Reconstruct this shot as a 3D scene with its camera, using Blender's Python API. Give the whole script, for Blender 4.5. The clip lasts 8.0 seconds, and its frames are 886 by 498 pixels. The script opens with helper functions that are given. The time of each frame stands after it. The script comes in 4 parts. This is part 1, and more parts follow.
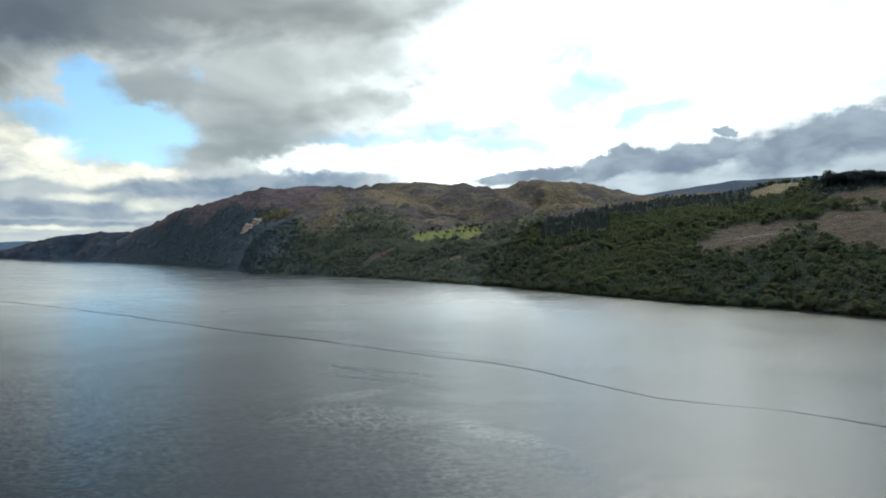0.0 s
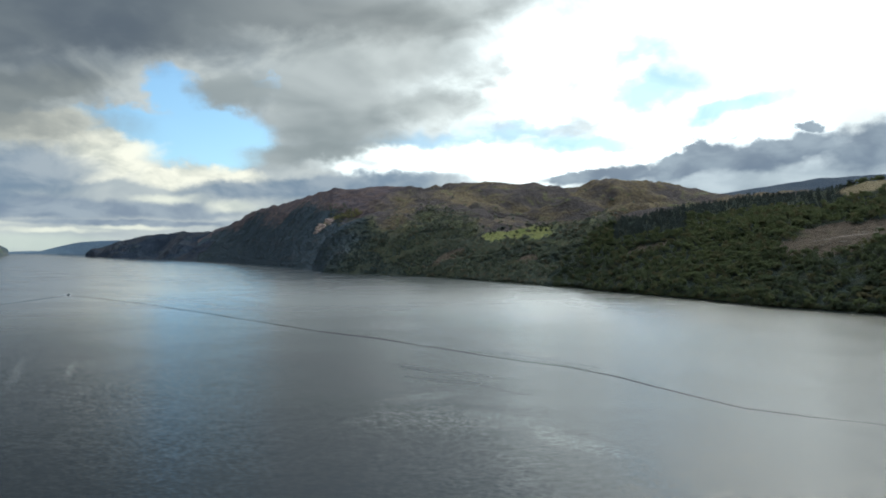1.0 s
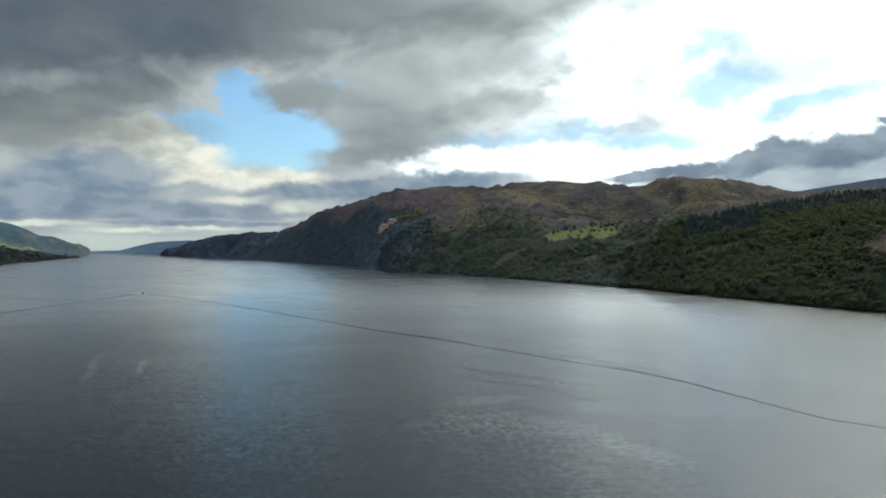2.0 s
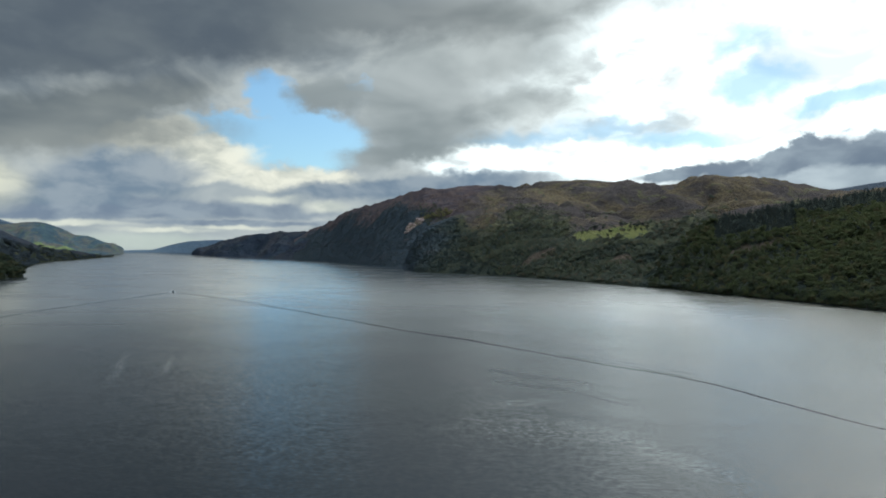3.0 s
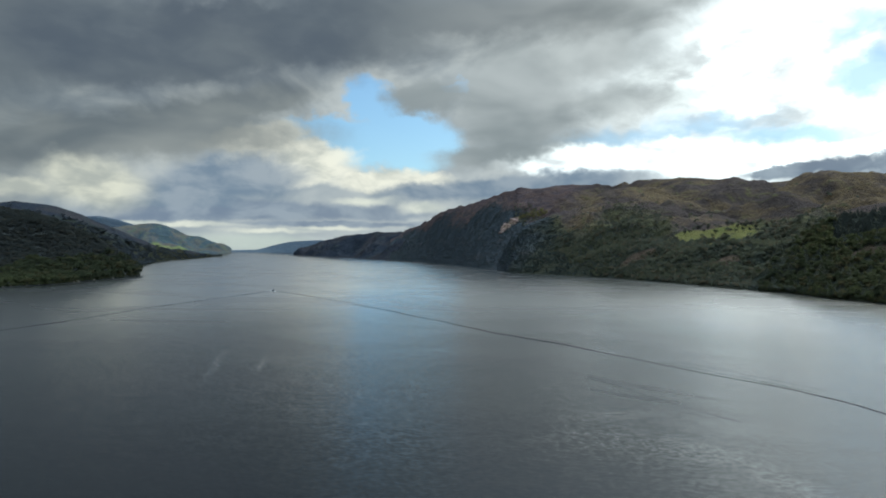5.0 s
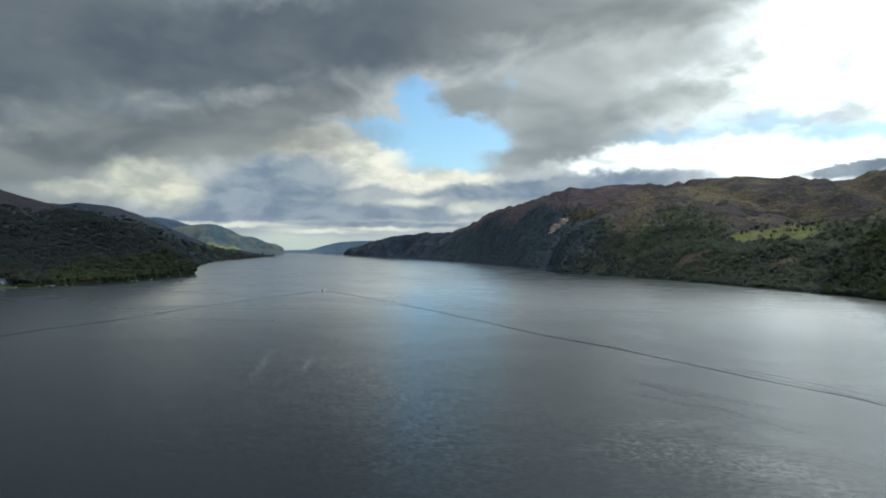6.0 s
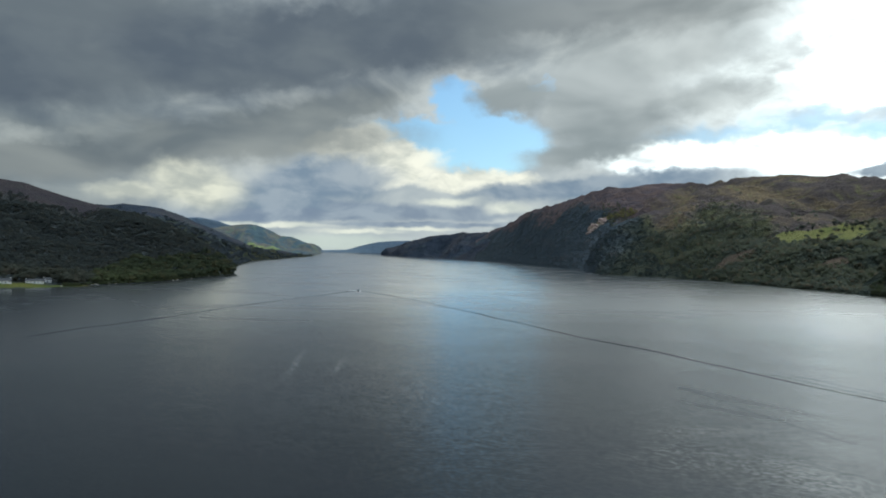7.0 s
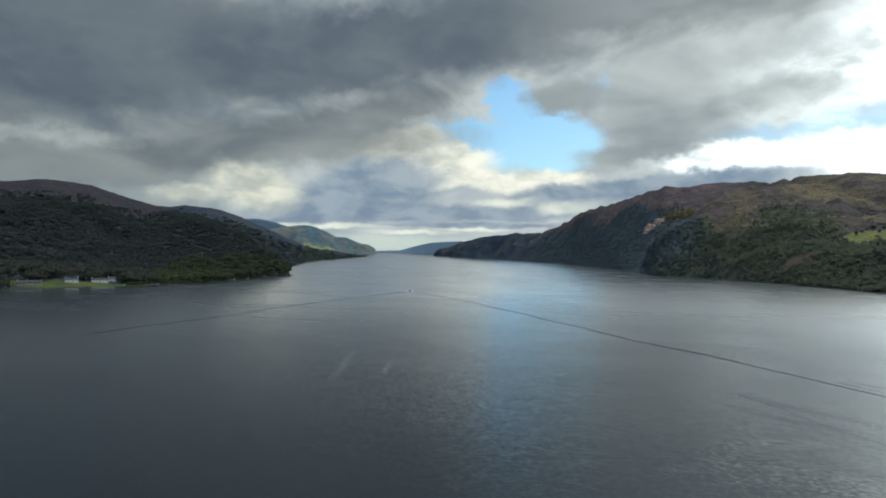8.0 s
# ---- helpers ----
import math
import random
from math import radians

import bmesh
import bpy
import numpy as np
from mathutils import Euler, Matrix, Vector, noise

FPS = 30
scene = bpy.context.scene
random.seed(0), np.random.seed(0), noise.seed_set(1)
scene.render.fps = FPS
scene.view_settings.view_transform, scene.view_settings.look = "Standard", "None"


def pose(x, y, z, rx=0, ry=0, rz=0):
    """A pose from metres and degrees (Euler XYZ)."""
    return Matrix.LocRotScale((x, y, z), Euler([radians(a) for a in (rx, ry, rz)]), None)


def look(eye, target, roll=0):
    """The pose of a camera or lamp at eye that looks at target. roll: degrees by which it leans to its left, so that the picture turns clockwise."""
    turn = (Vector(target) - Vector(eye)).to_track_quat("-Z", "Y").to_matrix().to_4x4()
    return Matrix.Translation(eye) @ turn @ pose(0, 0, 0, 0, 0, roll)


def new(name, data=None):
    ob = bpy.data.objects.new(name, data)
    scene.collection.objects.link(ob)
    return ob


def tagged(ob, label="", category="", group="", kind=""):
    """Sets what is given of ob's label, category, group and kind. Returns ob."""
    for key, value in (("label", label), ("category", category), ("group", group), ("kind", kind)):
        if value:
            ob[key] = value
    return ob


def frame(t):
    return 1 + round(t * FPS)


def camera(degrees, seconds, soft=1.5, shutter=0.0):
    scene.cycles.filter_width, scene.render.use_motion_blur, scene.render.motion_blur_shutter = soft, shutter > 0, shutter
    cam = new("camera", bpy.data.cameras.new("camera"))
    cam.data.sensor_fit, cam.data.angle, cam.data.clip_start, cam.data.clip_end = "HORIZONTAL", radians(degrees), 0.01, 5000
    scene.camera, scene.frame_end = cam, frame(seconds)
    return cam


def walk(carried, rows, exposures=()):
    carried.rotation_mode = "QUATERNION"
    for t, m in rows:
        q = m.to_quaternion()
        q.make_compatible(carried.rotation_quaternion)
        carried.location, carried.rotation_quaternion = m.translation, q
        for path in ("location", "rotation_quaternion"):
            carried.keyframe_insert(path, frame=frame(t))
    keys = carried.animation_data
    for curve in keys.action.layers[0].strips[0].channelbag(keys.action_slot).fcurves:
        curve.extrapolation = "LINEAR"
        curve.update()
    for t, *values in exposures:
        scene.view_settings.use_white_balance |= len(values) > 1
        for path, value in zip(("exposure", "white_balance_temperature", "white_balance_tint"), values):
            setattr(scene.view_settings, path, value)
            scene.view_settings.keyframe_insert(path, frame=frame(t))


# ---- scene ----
# ---- camera ----
cam = camera(65.16, 8.0, soft=1.9)
EYE = 42.0
ROWS = [
    (0.0, 0.00, 0.00, 0.00, 0.23, 0.12),
    (0.5, -0.35, 2.17, 2.53, 0.22, 0.05),
    (1.0, -0.70, 4.34, 5.73, 0.23, -0.07),
    (1.5, -1.05, 6.52, 8.82, 0.24, -0.11),
    (1.7, -1.19, 7.39, 9.75, 0.23, -0.12),
    (2.8, -1.95, 12.17, 12.76, 0.17, -0.16),
    (3.0, -2.09, 13.03, 13.14, 0.16, -0.17),
    (3.5, -2.44, 15.21, 14.56, 0.14, -0.16),
    (4.0, -2.79, 17.38, 16.36, 0.14, -0.23),
    (4.5, -3.14, 19.55, 18.41, 0.14, -0.25),
    (4.7, -3.28, 20.42, 19.41, 0.15, -0.27),
    (5.8, -4.05, 25.20, 24.43, 0.18, -0.41),
    (6.0, -4.19, 26.07, 25.01, 0.18, -0.43),
    (6.5, -4.54, 28.24, 26.57, 0.17, -0.44),
    (7.0, -4.88, 30.41, 28.05, 0.16, -0.49),
    (7.5, -5.23, 32.59, 30.12, 0.17, -0.51),
    (8.0, -5.58, 34.76, 32.44, 0.18, -0.57),
]
EXPOSURES = [(0.0, 0.28, 6200, 4), (1.0, 0.11, 6180, 4), (1.7, 0.0, 6160, 4), (3.0, -0.08, 6150, 4), (4.5, -0.07, 6150, 4), (6.0, 0.01, 6180, 4), (8.0, 0.09, 6200, 4)]
walk(cam, [(t, pose(x, y, EYE, 0, 0, yaw) @ pose(0, 0, 0, 90 + pitch) @ pose(0, 0, 0, 0, 0, -roll)) for t, x, y, yaw, pitch, roll in ROWS], EXPOSURES)

# ---- node helpers ----


def nd(tree, kind, ins=None, **props):
    """A node; ins maps socket index or name to a value or to an output."""
    n = tree.nodes.new(kind)
    for k, v in props.items():
        if k == "operation":
            n.operation = v
        elif k == "blend":
            n.data_type, n.blend_type = "RGBA", v
        elif k == "clamp":
            n.use_clamp = v
        elif k == "interp":
            n.interpolation_type = v
        elif k == "vector_type":
            n.vector_type = v
        elif k == "attribute":
            n.attribute_name = v
    for k, v in (ins or {}).items():
        s = n.inputs[k]
        if isinstance(v, bpy.types.NodeSocket):
            tree.links.new(v, s)
        else:
            s.default_value = v
    return n


def mth(tree, op, a, b=0.0, c=0.0):
    return nd(tree, "ShaderNodeMath", {0: a, 1: b, 2: c}, operation=op).outputs[0]


def smooth(tree, x, lo, hi, to_lo=0.0, to_hi=1.0):
    return nd(tree, "ShaderNodeMapRange", {0: x, 1: lo, 2: hi, 3: to_lo, 4: to_hi}, interp="SMOOTHSTEP").outputs[0]


def mix(tree, fac, a, b, blend="MIX"):
    return nd(tree, "ShaderNodeMix", {0: fac, 6: a, 7: b}, blend=blend).outputs[2]


def rgb(r, g, b):
    return (r, g, b, 1.0)


def fbm(tree, vec, scale, detail=4.0, rough=0.55, warp=0.0):
    return nd(tree, "ShaderNodeTexNoise", {"Vector": vec, "Scale": scale, "Detail": detail, "Roughness": rough, "Distortion": warp}).outputs[0]


def stretch(tree, vec, sx, sy, sz=1.0):
    return nd(tree, "ShaderNodeMapping", {0: vec, 3: (sx, sy, sz)}).outputs[0]


# ---- world: a broken cloud deck over a blue sky, the sun behind cloud ----
SUN_AZ, SUN_EL = 24.0, 40.0
SUN_POWER, SKY_POWER = 1.4, 0.12

world = bpy.data.worlds.new("sky")
scene.world = world
world.use_nodes = True
wt = world.node_tree
wt.nodes.clear()
way = nd(wt, "ShaderNodeTexCoord").outputs["Generated"]
sep = nd(wt, "ShaderNodeSeparateXYZ", {0: way}).outputs
az_deg = mth(wt, "MULTIPLY", mth(wt, "ARCTAN2", sep[0], sep[1]), 57.2958)
el_deg = mth(wt, "MULTIPLY", mth(wt, "ARCSINE", sep[2]), 57.2958)
plain = nd(wt, "ShaderNodeCombineXYZ", {0: az_deg, 1: el_deg}).outputs[0]
# cloud puffs flatten towards the horizon
flat = nd(wt, "ShaderNodeCombineXYZ", {0: az_deg, 1: mth(wt, "MULTIPLY", el_deg, 1.3)}).outputs[0]


def billow(scale, detail, rough, reach, low, calm):
    """Offsets in degrees that tear the clouds' edges, smaller close to the horizon."""
    v = nd(wt, "ShaderNodeTexNoise", {"Vector": flat, "Scale": scale, "Detail": detail, "Roughness": rough}).outputs[1]
    v = nd(wt, "ShaderNodeVectorMath", {0: v, 1: (0.5, 0.5, 0.5)}, operation="SUBTRACT").outputs[0]
    v = nd(wt, "ShaderNodeVectorMath", {0: v, 1: reach}, operation="MULTIPLY").outputs[0]
    return nd(wt, "ShaderNodeVectorMath", {0: v, "Scale": smooth(wt, el_deg, 0.0, calm, low, 1.0)}, operation="SCALE").outputs[0]


bent = nd(wt, "ShaderNodeVectorMath", {0: plain, 1: billow(0.17, 3.0, 0.5, (4.0, 2.4, 0.0), 0.2, 12.0)}, operation="ADD").outputs[0]
bent = nd(wt, "ShaderNodeVectorMath", {0: bent, 1: billow(0.62, 5.0, 0.55, (2.8, 2.0, 0.0), 0.25, 10.0)}, operation="ADD").outputs[0]
n_big = fbm(wt, flat, 0.07, 5.0, 0.55)
n_mid = fbm(wt, stretch(wt, flat, 0.8, 1.0), 0.20, 5.0, 0.52, 0.6)
n_soft = fbm(wt, stretch(wt, flat, 0.65, 1.2), 0.12, 3.5, 0.48, 0.4)
n_fine = fbm(wt, stretch(wt, flat, 0.75, 1.1), 0.40, 4.5, 0.52, 0.3)


def lobes(rows, soft, ragged, vec):
    """Cloud mask: the union of leaning ellipses (az, el, half width, half height, lean), with ragged edges."""
    d = None
    for a, e, ra, re, lean in rows:
        m = nd(wt, "ShaderNodeMapping", {0: vec, 1: (a, e, 0), 2: (0, 0, radians(lean)), 3: (ra, re, 1)}, vector_type="TEXTURE").outputs[0]
        k = nd(wt, "ShaderNodeVectorMath", {0: m}, operation="LENGTH").outputs["Value"]
        d = k if d is None else mth(wt, "SMOOTH_MIN", d, k, 0.3)
    d = mth(wt, "ADD", d, mth(wt, "MULTIPLY", mth(wt, "SUBTRACT", n_mid, 0.5), ragged))
    return smooth(wt, d, 1.0 - soft, 1.0 + soft, 1.0, 0.0)


def cloud(under, rows, soft, ragged, much, dark, light, tex, lo=0.34, hi=0.66):
    """A cloud of two tones laid over what is behind it, whose light bends its edge a little."""
    edge = nd(wt, "ShaderNodeVectorMath", {0: under, 1: (0.03, 0.03, 0.0), 2: bent}, operation="MULTIPLY_ADD").outputs[0]
    return mix(wt, mth(wt, "MULTIPLY", lobes(rows, soft, ragged, edge), much), under, mix(wt, smooth(wt, tex, lo, hi), rgb(*dark), rgb(*light)))


air = nd(wt, "ShaderNodeTexSky").outputs[0]
sky_node = air.node
sky_node.sky_type, sky_node.sun_disc = "NISHITA", False
sky_node.sun_elevation, sky_node.sun_rotation = radians(SUN_EL), radians(SUN_AZ)
blue = mix(wt, 1.0, air, rgb(SKY_POWER * 0.80, SKY_POWER * 1.02, SKY_POWER * 1.12), "MULTIPLY")

# thin bright cloud everywhere, brightest round the hidden sun
veil = mix(wt, smooth(wt, n_mid, 0.30, 0.70), rgb(0.38, 0.42, 0.45), rgb(0.66, 0.67, 0.64))
veil = mix(wt, smooth(wt, n_big, 0.35, 0.68, 0.0, 0.5), veil, rgb(0.30, 0.35, 0.40))
veil = mix(wt, smooth(wt, az_deg, -38.0, -60.0), veil, mix(wt, 1.0, veil, rgb(0.50, 0.53, 0.55), "MULTIPLY"))
glow = nd(wt, "ShaderNodeMapping", {0: bent, 1: (13.0, 14.0, 0), 3: (30.0, 15.0, 1)}, vector_type="TEXTURE").outputs[0]
glow = nd(wt, "ShaderNodeVectorMath", {0: glow}, operation="LENGTH").outputs["Value"]
glow = smooth(wt, glow, 0.30, 1.15, 1.0, 0.0)
veil = mix(wt, glow, veil, mix(wt, smooth(wt, n_mid, 0.34, 0.60), rgb(1.02, 1.06, 1.05), rgb(1.7, 1.78, 1.78)))

# gaps of blue, and thin places that let it through
GAPS = [(-24.7, 8.9, 5.4, 2.5, 0), (-26.9, 12.4, 2.5, 1.9, -20), (-30.8, 9.8, 3.4, 1.35, 8), (-20.1, 13.1, 1.1, 0.56, 0)]
paint = mix(wt, mth(wt, "MULTIPLY", lobes(GAPS, 0.22, 0.35, bent), 0.97), veil, blue)
THIN = [(-3.1, 9.6, 7.4, 0.85, 4), (5.6, 8.5, 5.1, 1.1, 0), (7.8, 15.6, 4.6, 1.2, 6), (10.8, 12.6, 3.2, 1.5, 0), (16.5, 10.8, 4.0, 0.7, 8)]
paint = mix(wt, mth(wt, "MULTIPLY", lobes(THIN, 0.5, 0.6, bent), 0.78), paint, mix(wt, 1.0, blue, rgb(0.62, 0.70, 0.76), "MULTIPLY"))

# warm white cloud tops low over the loch
paint = cloud(paint, [(-31.9, 7.7, 3.8, 1.3, 0), (-35.8, 8.9, 3.8, 1.0, 10), (-25.1, 5.8, 5.6, 0.8, 0), (-32.8, 6.2, 4.8, 0.9, 5)], 0.32, 0.6, 0.92, (0.62, 0.62, 0.55), (1.0, 0.95, 0.80), n_fine, 0.28, 0.55)
paint = cloud(paint, [(-0.5, 7.3, 7.2, 1.16, 0), (-9.3, 7.3, 5.8, 1.15, 0), (8.3, 7.2, 5.6, 0.83, 8), (1.2, 14.0, 7.9, 3.0, 20)], 0.45, 0.7, 0.9, (0.86, 0.89, 0.89), (2.1, 2.2, 2.15), n_fine, 0.30, 0.62)
# blue-grey banks low down
paint = cloud(paint, [(18.7, 5.1, 12.0, 1.5, 0), (30.0, 5.6, 12.0, 2.0, 0)], 0.5, 0.3, 0.88, (0.34, 0.40, 0.46), (0.45, 0.51, 0.56), n_fine)
paint = cloud(paint, [(-38.7, 5.2, 6.4, 1.8, 10), (-42.3, 3.3, 7.6, 1.0, 0), (-14.9, 5.4, 9.8, 0.9, 3), (-22.3, 5.0, 2.9, 0.65, 0)], 0.4, 0.8, 0.92, (0.18, 0.245, 0.33), (0.33, 0.38, 0.44), n_fine)
paint = cloud(paint, [(-27.5, 3.1, 7.4, 0.65, 0), (-33.6, 3.4, 4.2, 0.56, 0), (-40.1, 2.8, 10.1, 0.46, 0), (-29.8, 2.2, 8.5, 0.26, 0), (-47.0, 2.4, 8.0, 0.5, 0)], 0.4, 0.9, 0.9, (0.21, 0.26, 0.34), (0.34, 0.39, 0.45), n_fine)
paint = cloud(paint, [(-35.4, 1.6, 3.6, 0.2, 0), (-42.8, 2.0, 5.4, 0.2, 0), (-27.5, 4.1, 2.1, 0.36, 0), (-22.5, 3.6, 1.7, 0.55, 0), (-30.3, 1.85, 2.8, 0.17, 0)], 0.6, 0.8, 0.8, (0.62, 0.64, 0.58), (0.92, 0.90, 0.76), n_fine)
# the slate bank over the brae, its top heaped up
EAST = [(5.4, 6.1, 2.8, 0.5, 5), (9.3, 6.3, 2.5, 0.65, 8), (14.0, 6.9, 4.0, 1.0, 14), (20.0, 7.3, 5.6, 1.2, 8), (27.6, 7.9, 4.8, 1.9, 12), (31.5, 8.7, 4.8, 1.8, 0), (22.4, 9.0, 0.9, 0.5, 0), (14.4, 8.1, 1.0, 0.6, 0), (40.0, 8.8, 8.0, 2.6, 0), (52.0, 8.5, 10.0, 3.0, 0)]
paint = cloud(paint, EAST, 0.28, 0.5, 0.93, (0.165, 0.21, 0.28), (0.28, 0.335, 0.40), n_fine)

# the grey underside, the dark deck overhead and its paler tongue
UNDER = [(-44.6, 8.6, 12.6, 1.9, 4), (-36.9, 11.4, 6.0, 1.5, 15), (-59.8, 6.8, 11.5, 1.9, 0), (-41.5, 10.2, 8.6, 1.7, 10), (-75.0, 8.0, 12.0, 3.5, 0)]
paint = cloud(paint, UNDER, 0.5, 0.8, 0.9, (0.135, 0.158, 0.174), (0.275, 0.29, 0.285), n_soft)
paint = cloud(paint, [(-47.8, 4.9, 3.3, 1.7, -8), (-52.5, 4.3, 2.6, 0.6, 0)], 0.55, 0.7, 0.88, (0.48, 0.49, 0.44), (0.84, 0.81, 0.66), n_fine)
paint = cloud(paint, [(-7.0, 12.0, 7.6, 2.1, 0), (-9.0, 15.5, 9.0, 3.0, 8), (-8.4, 18.4, 11.0, 2.8, 8)], 0.75, 0.5, 0.85, (0.30, 0.325, 0.325), (0.56, 0.58, 0.57), n_soft)
paint = cloud(paint, [(-22.6, 12.7, 3.3, 1.35, 0), (-14.8, 11.9, 5.2, 4.3, 0), (-16.2, 8.1, 5.2, 1.1, 5)], 0.42, 0.6, 0.94, (0.26, 0.29, 0.30), (0.49, 0.515, 0.515), n_soft)
paint = cloud(paint, [(4.6, 10.1, 3.0, 0.65, 5), (18.5, 17.9, 2.7, 0.6, 0)], 0.65, 0.6, 0.55, (0.42, 0.45, 0.46), (0.6, 0.62, 0.62), n_fine)
paint = cloud(paint, [(-62.6, 8.0, 5.5, 0.5, 0)], 0.7, 0.9, 0.5, (0.34, 0.37, 0.38), (0.55, 0.57, 0.55), n_fine)
DECK = [(-45.5, 14.4, 15.5, 2.9, 4), (-35.6, 17.0, 16.0, 2.9, 0), (-61.6, 12.9, 15.0, 3.5, 0), (-63.0, 16.8, 24.2, 3.8, 0), (-21.5, 19.2, 17.0, 2.6, 0), (-80.0, 14.0, 16.0, 7.0, 0)]
deck_tone = mix(wt, smooth(wt, n_soft, 0.36, 0.64), rgb(0.098, 0.120, 0.152), rgb(0.140, 0.163, 0.186))
deck_tone = mix(wt, smooth(wt, n_fine, 0.40, 0.70, 0.0, 0.22), deck_tone, rgb(0.19, 0.215, 0.235))
# the deck thins towards the sun
deck_tone = mix(wt, smooth(wt, az_deg, -32.0, -4.0), deck_tone, mix(wt, smooth(wt, n_soft, 0.34, 0.66), rgb(0.23, 0.25, 0.255), rgb(0.40, 0.415, 0.41)))
edge = nd(wt, "ShaderNodeVectorMath", {0: paint, 1: (0.03, 0.03, 0.0), 2: bent}, operation="MULTIPLY_ADD").outputs[0]
paint = mix(wt, mth(wt, "MULTIPLY", lobes(DECK, 0.5, 0.6, edge), 0.96), paint, deck_tone)
# pale air along the horizon
paint = cloud(paint, [(-36.8, 0.6, 5.0, 0.7, 0)], 0.6, 0.2, 0.75, (0.60, 0.65, 0.58), (0.64, 0.69, 0.62), n_fine)

# above, the deck stays dark in the west and thins towards the sun
over = smooth(wt, el_deg, 19.0, 27.0)
west = mix(wt, smooth(wt, n_soft, 0.3, 0.7), rgb(0.027, 0.034, 0.046), rgb(0.060, 0.072, 0.088))
east = mix(wt, smooth(wt, n_soft, 0.3, 0.7), rgb(0.35, 0.45, 0.57), rgb(0.68, 0.82, 0.97))
paint = mix(wt, over, paint, mix(wt, smooth(wt, az_deg, -41.0, -14.0), west, east))
# bright zenith, out of sight, added to light the hills
zenith = smooth(wt, el_deg, 40.0, 58.0)
paint = mix(wt, zenith, paint, mix(wt, smooth(wt, n_big, 0.3, 0.7), rgb(1.0, 1.2, 1.5), rgb(1.5, 1.7, 2.0)))
nd(wt, "ShaderNodeOutputWorld", {0: nd(wt, "ShaderNodeBackground", {0: paint, 1: 1.0}).outputs[0]})

sun_data = bpy.data.lights.new("sun", "SUN")
sun_data.energy, sun_data.angle, sun_data.color = SUN_POWER, radians(38), (1.0, 0.93, 0.80)
sun = new("sun", sun_data)
sun_way = Vector((math.sin(radians(SUN_AZ)) * math.cos(radians(SUN_EL)), math.cos(radians(SUN_AZ)) * math.cos(radians(SUN_EL)), math.sin(radians(SUN_EL))))
sun.matrix_basis = look(sun_way * 2000, (0, 0, 0))

# ---- materials ----


def material(name):
    m = bpy.data.materials.new(name)
    m.use_nodes = True
    t = m.node_tree
    t.nodes.clear()
    return m, t


def finish(m, t, colour, rough=0.8, height=None, distance=1.0, strength=0.5, metal=0.0, ior=1.45, spec=0.5, normal=None):
    ins = {"Base Color": colour, "Roughness": rough, "Metallic": metal, "IOR": ior, "Specular IOR Level": spec}
    if height is not None:
        ins["Normal"] = nd(t, "ShaderNodeBump", {"Height": height, "Distance": distance, "Strength": strength}).outputs[0]
    if normal is not None:
        ins["Normal"] = normal
    nd(t, "ShaderNodeOutputMaterial", {0: nd(t, "ShaderNodeBsdfPrincipled", ins).outputs[0]})
    return m


def leafy(m, t, colour):
    """Leaves: dull, and letting part of the light through."""
    # each spray stands for many small leaves that mostly face the sky
    up = nd(t, "ShaderNodeVectorMath", {0: nd(t, "ShaderNodeNewGeometry").outputs["Normal"], 1: (0.40, 0.40, 0.40), 2: (0.0, 0.0, 0.85)}, operation="MULTIPLY_ADD").outputs[0]
    up = nd(t, "ShaderNodeVectorMath", {0: up}, operation="NORMALIZE").outputs[0]
    face = nd(t, "ShaderNodeBsdfPrincipled", {"Base Color": colour, "Roughness": 0.9, "Specular IOR Level": 0.03, "Normal": up}).outputs[0]
    down = nd(t, "ShaderNodeVectorMath", {0: up, "Scale": -1.0}, operation="SCALE").outputs[0]
    back = nd(t, "ShaderNodeBsdfTranslucent", {0: colour, "Normal": down}).outputs[0]
    nd(t, "ShaderNodeOutputMaterial", {0: nd(t, "ShaderNodeMixShader", {0: 0.5, 1: face, 2: back}).outputs[0]})
    return m


def where(t):
    return nd(t, "ShaderNodeTexCoord").outputs["Object"]


def plan_patches(t, p, rows, soft):
    """Patches on the water: the union of leaning ellipses (x, y, half length, half width, lean)."""
    d = None
    for x, y, rx, ry, lean in rows:
        q = nd(t, "ShaderNodeMapping", {0: p, 1: (x, y, 0), 2: (0, 0, radians(lean)), 3: (rx, ry, 1000.0)}, vector_type="TEXTURE").outputs[0]
        k = nd(t, "ShaderNodeVectorMath", {0: q}, operation="LENGTH").outputs["Value"]
        d = k if d is None else mth(t, "MINIMUM", d, k)
    return smooth(t, d, 1.0 - soft, 1.0 + soft, 1.0, 0.0)


# ruffled patches and streaks of wash, and smooth slicks
PAWS = [(-27, 183, 13, 6, 20), (-12, 182, 9, 6, 0), (-28, 202, 14, 4, 48), (14, 158, 18, 4, -52), (27, 128, 18, 4, -75), (-20, 174, 20, 8, 10)]
STREAKS = [(-172, 229, 24, 1.5, -56), (-158, 238, 18, 1.1, -59)]
SLICKS = [(-187, 484, 20, 3.5, -8), (-100, 531, 28, 3.5, 6), (-25, 247, 20, 3, -28), (-24, 231, 16, 2.5, -25), (-300, 345, 24, 5, 15), (-330, 420, 40, 7, 20)]


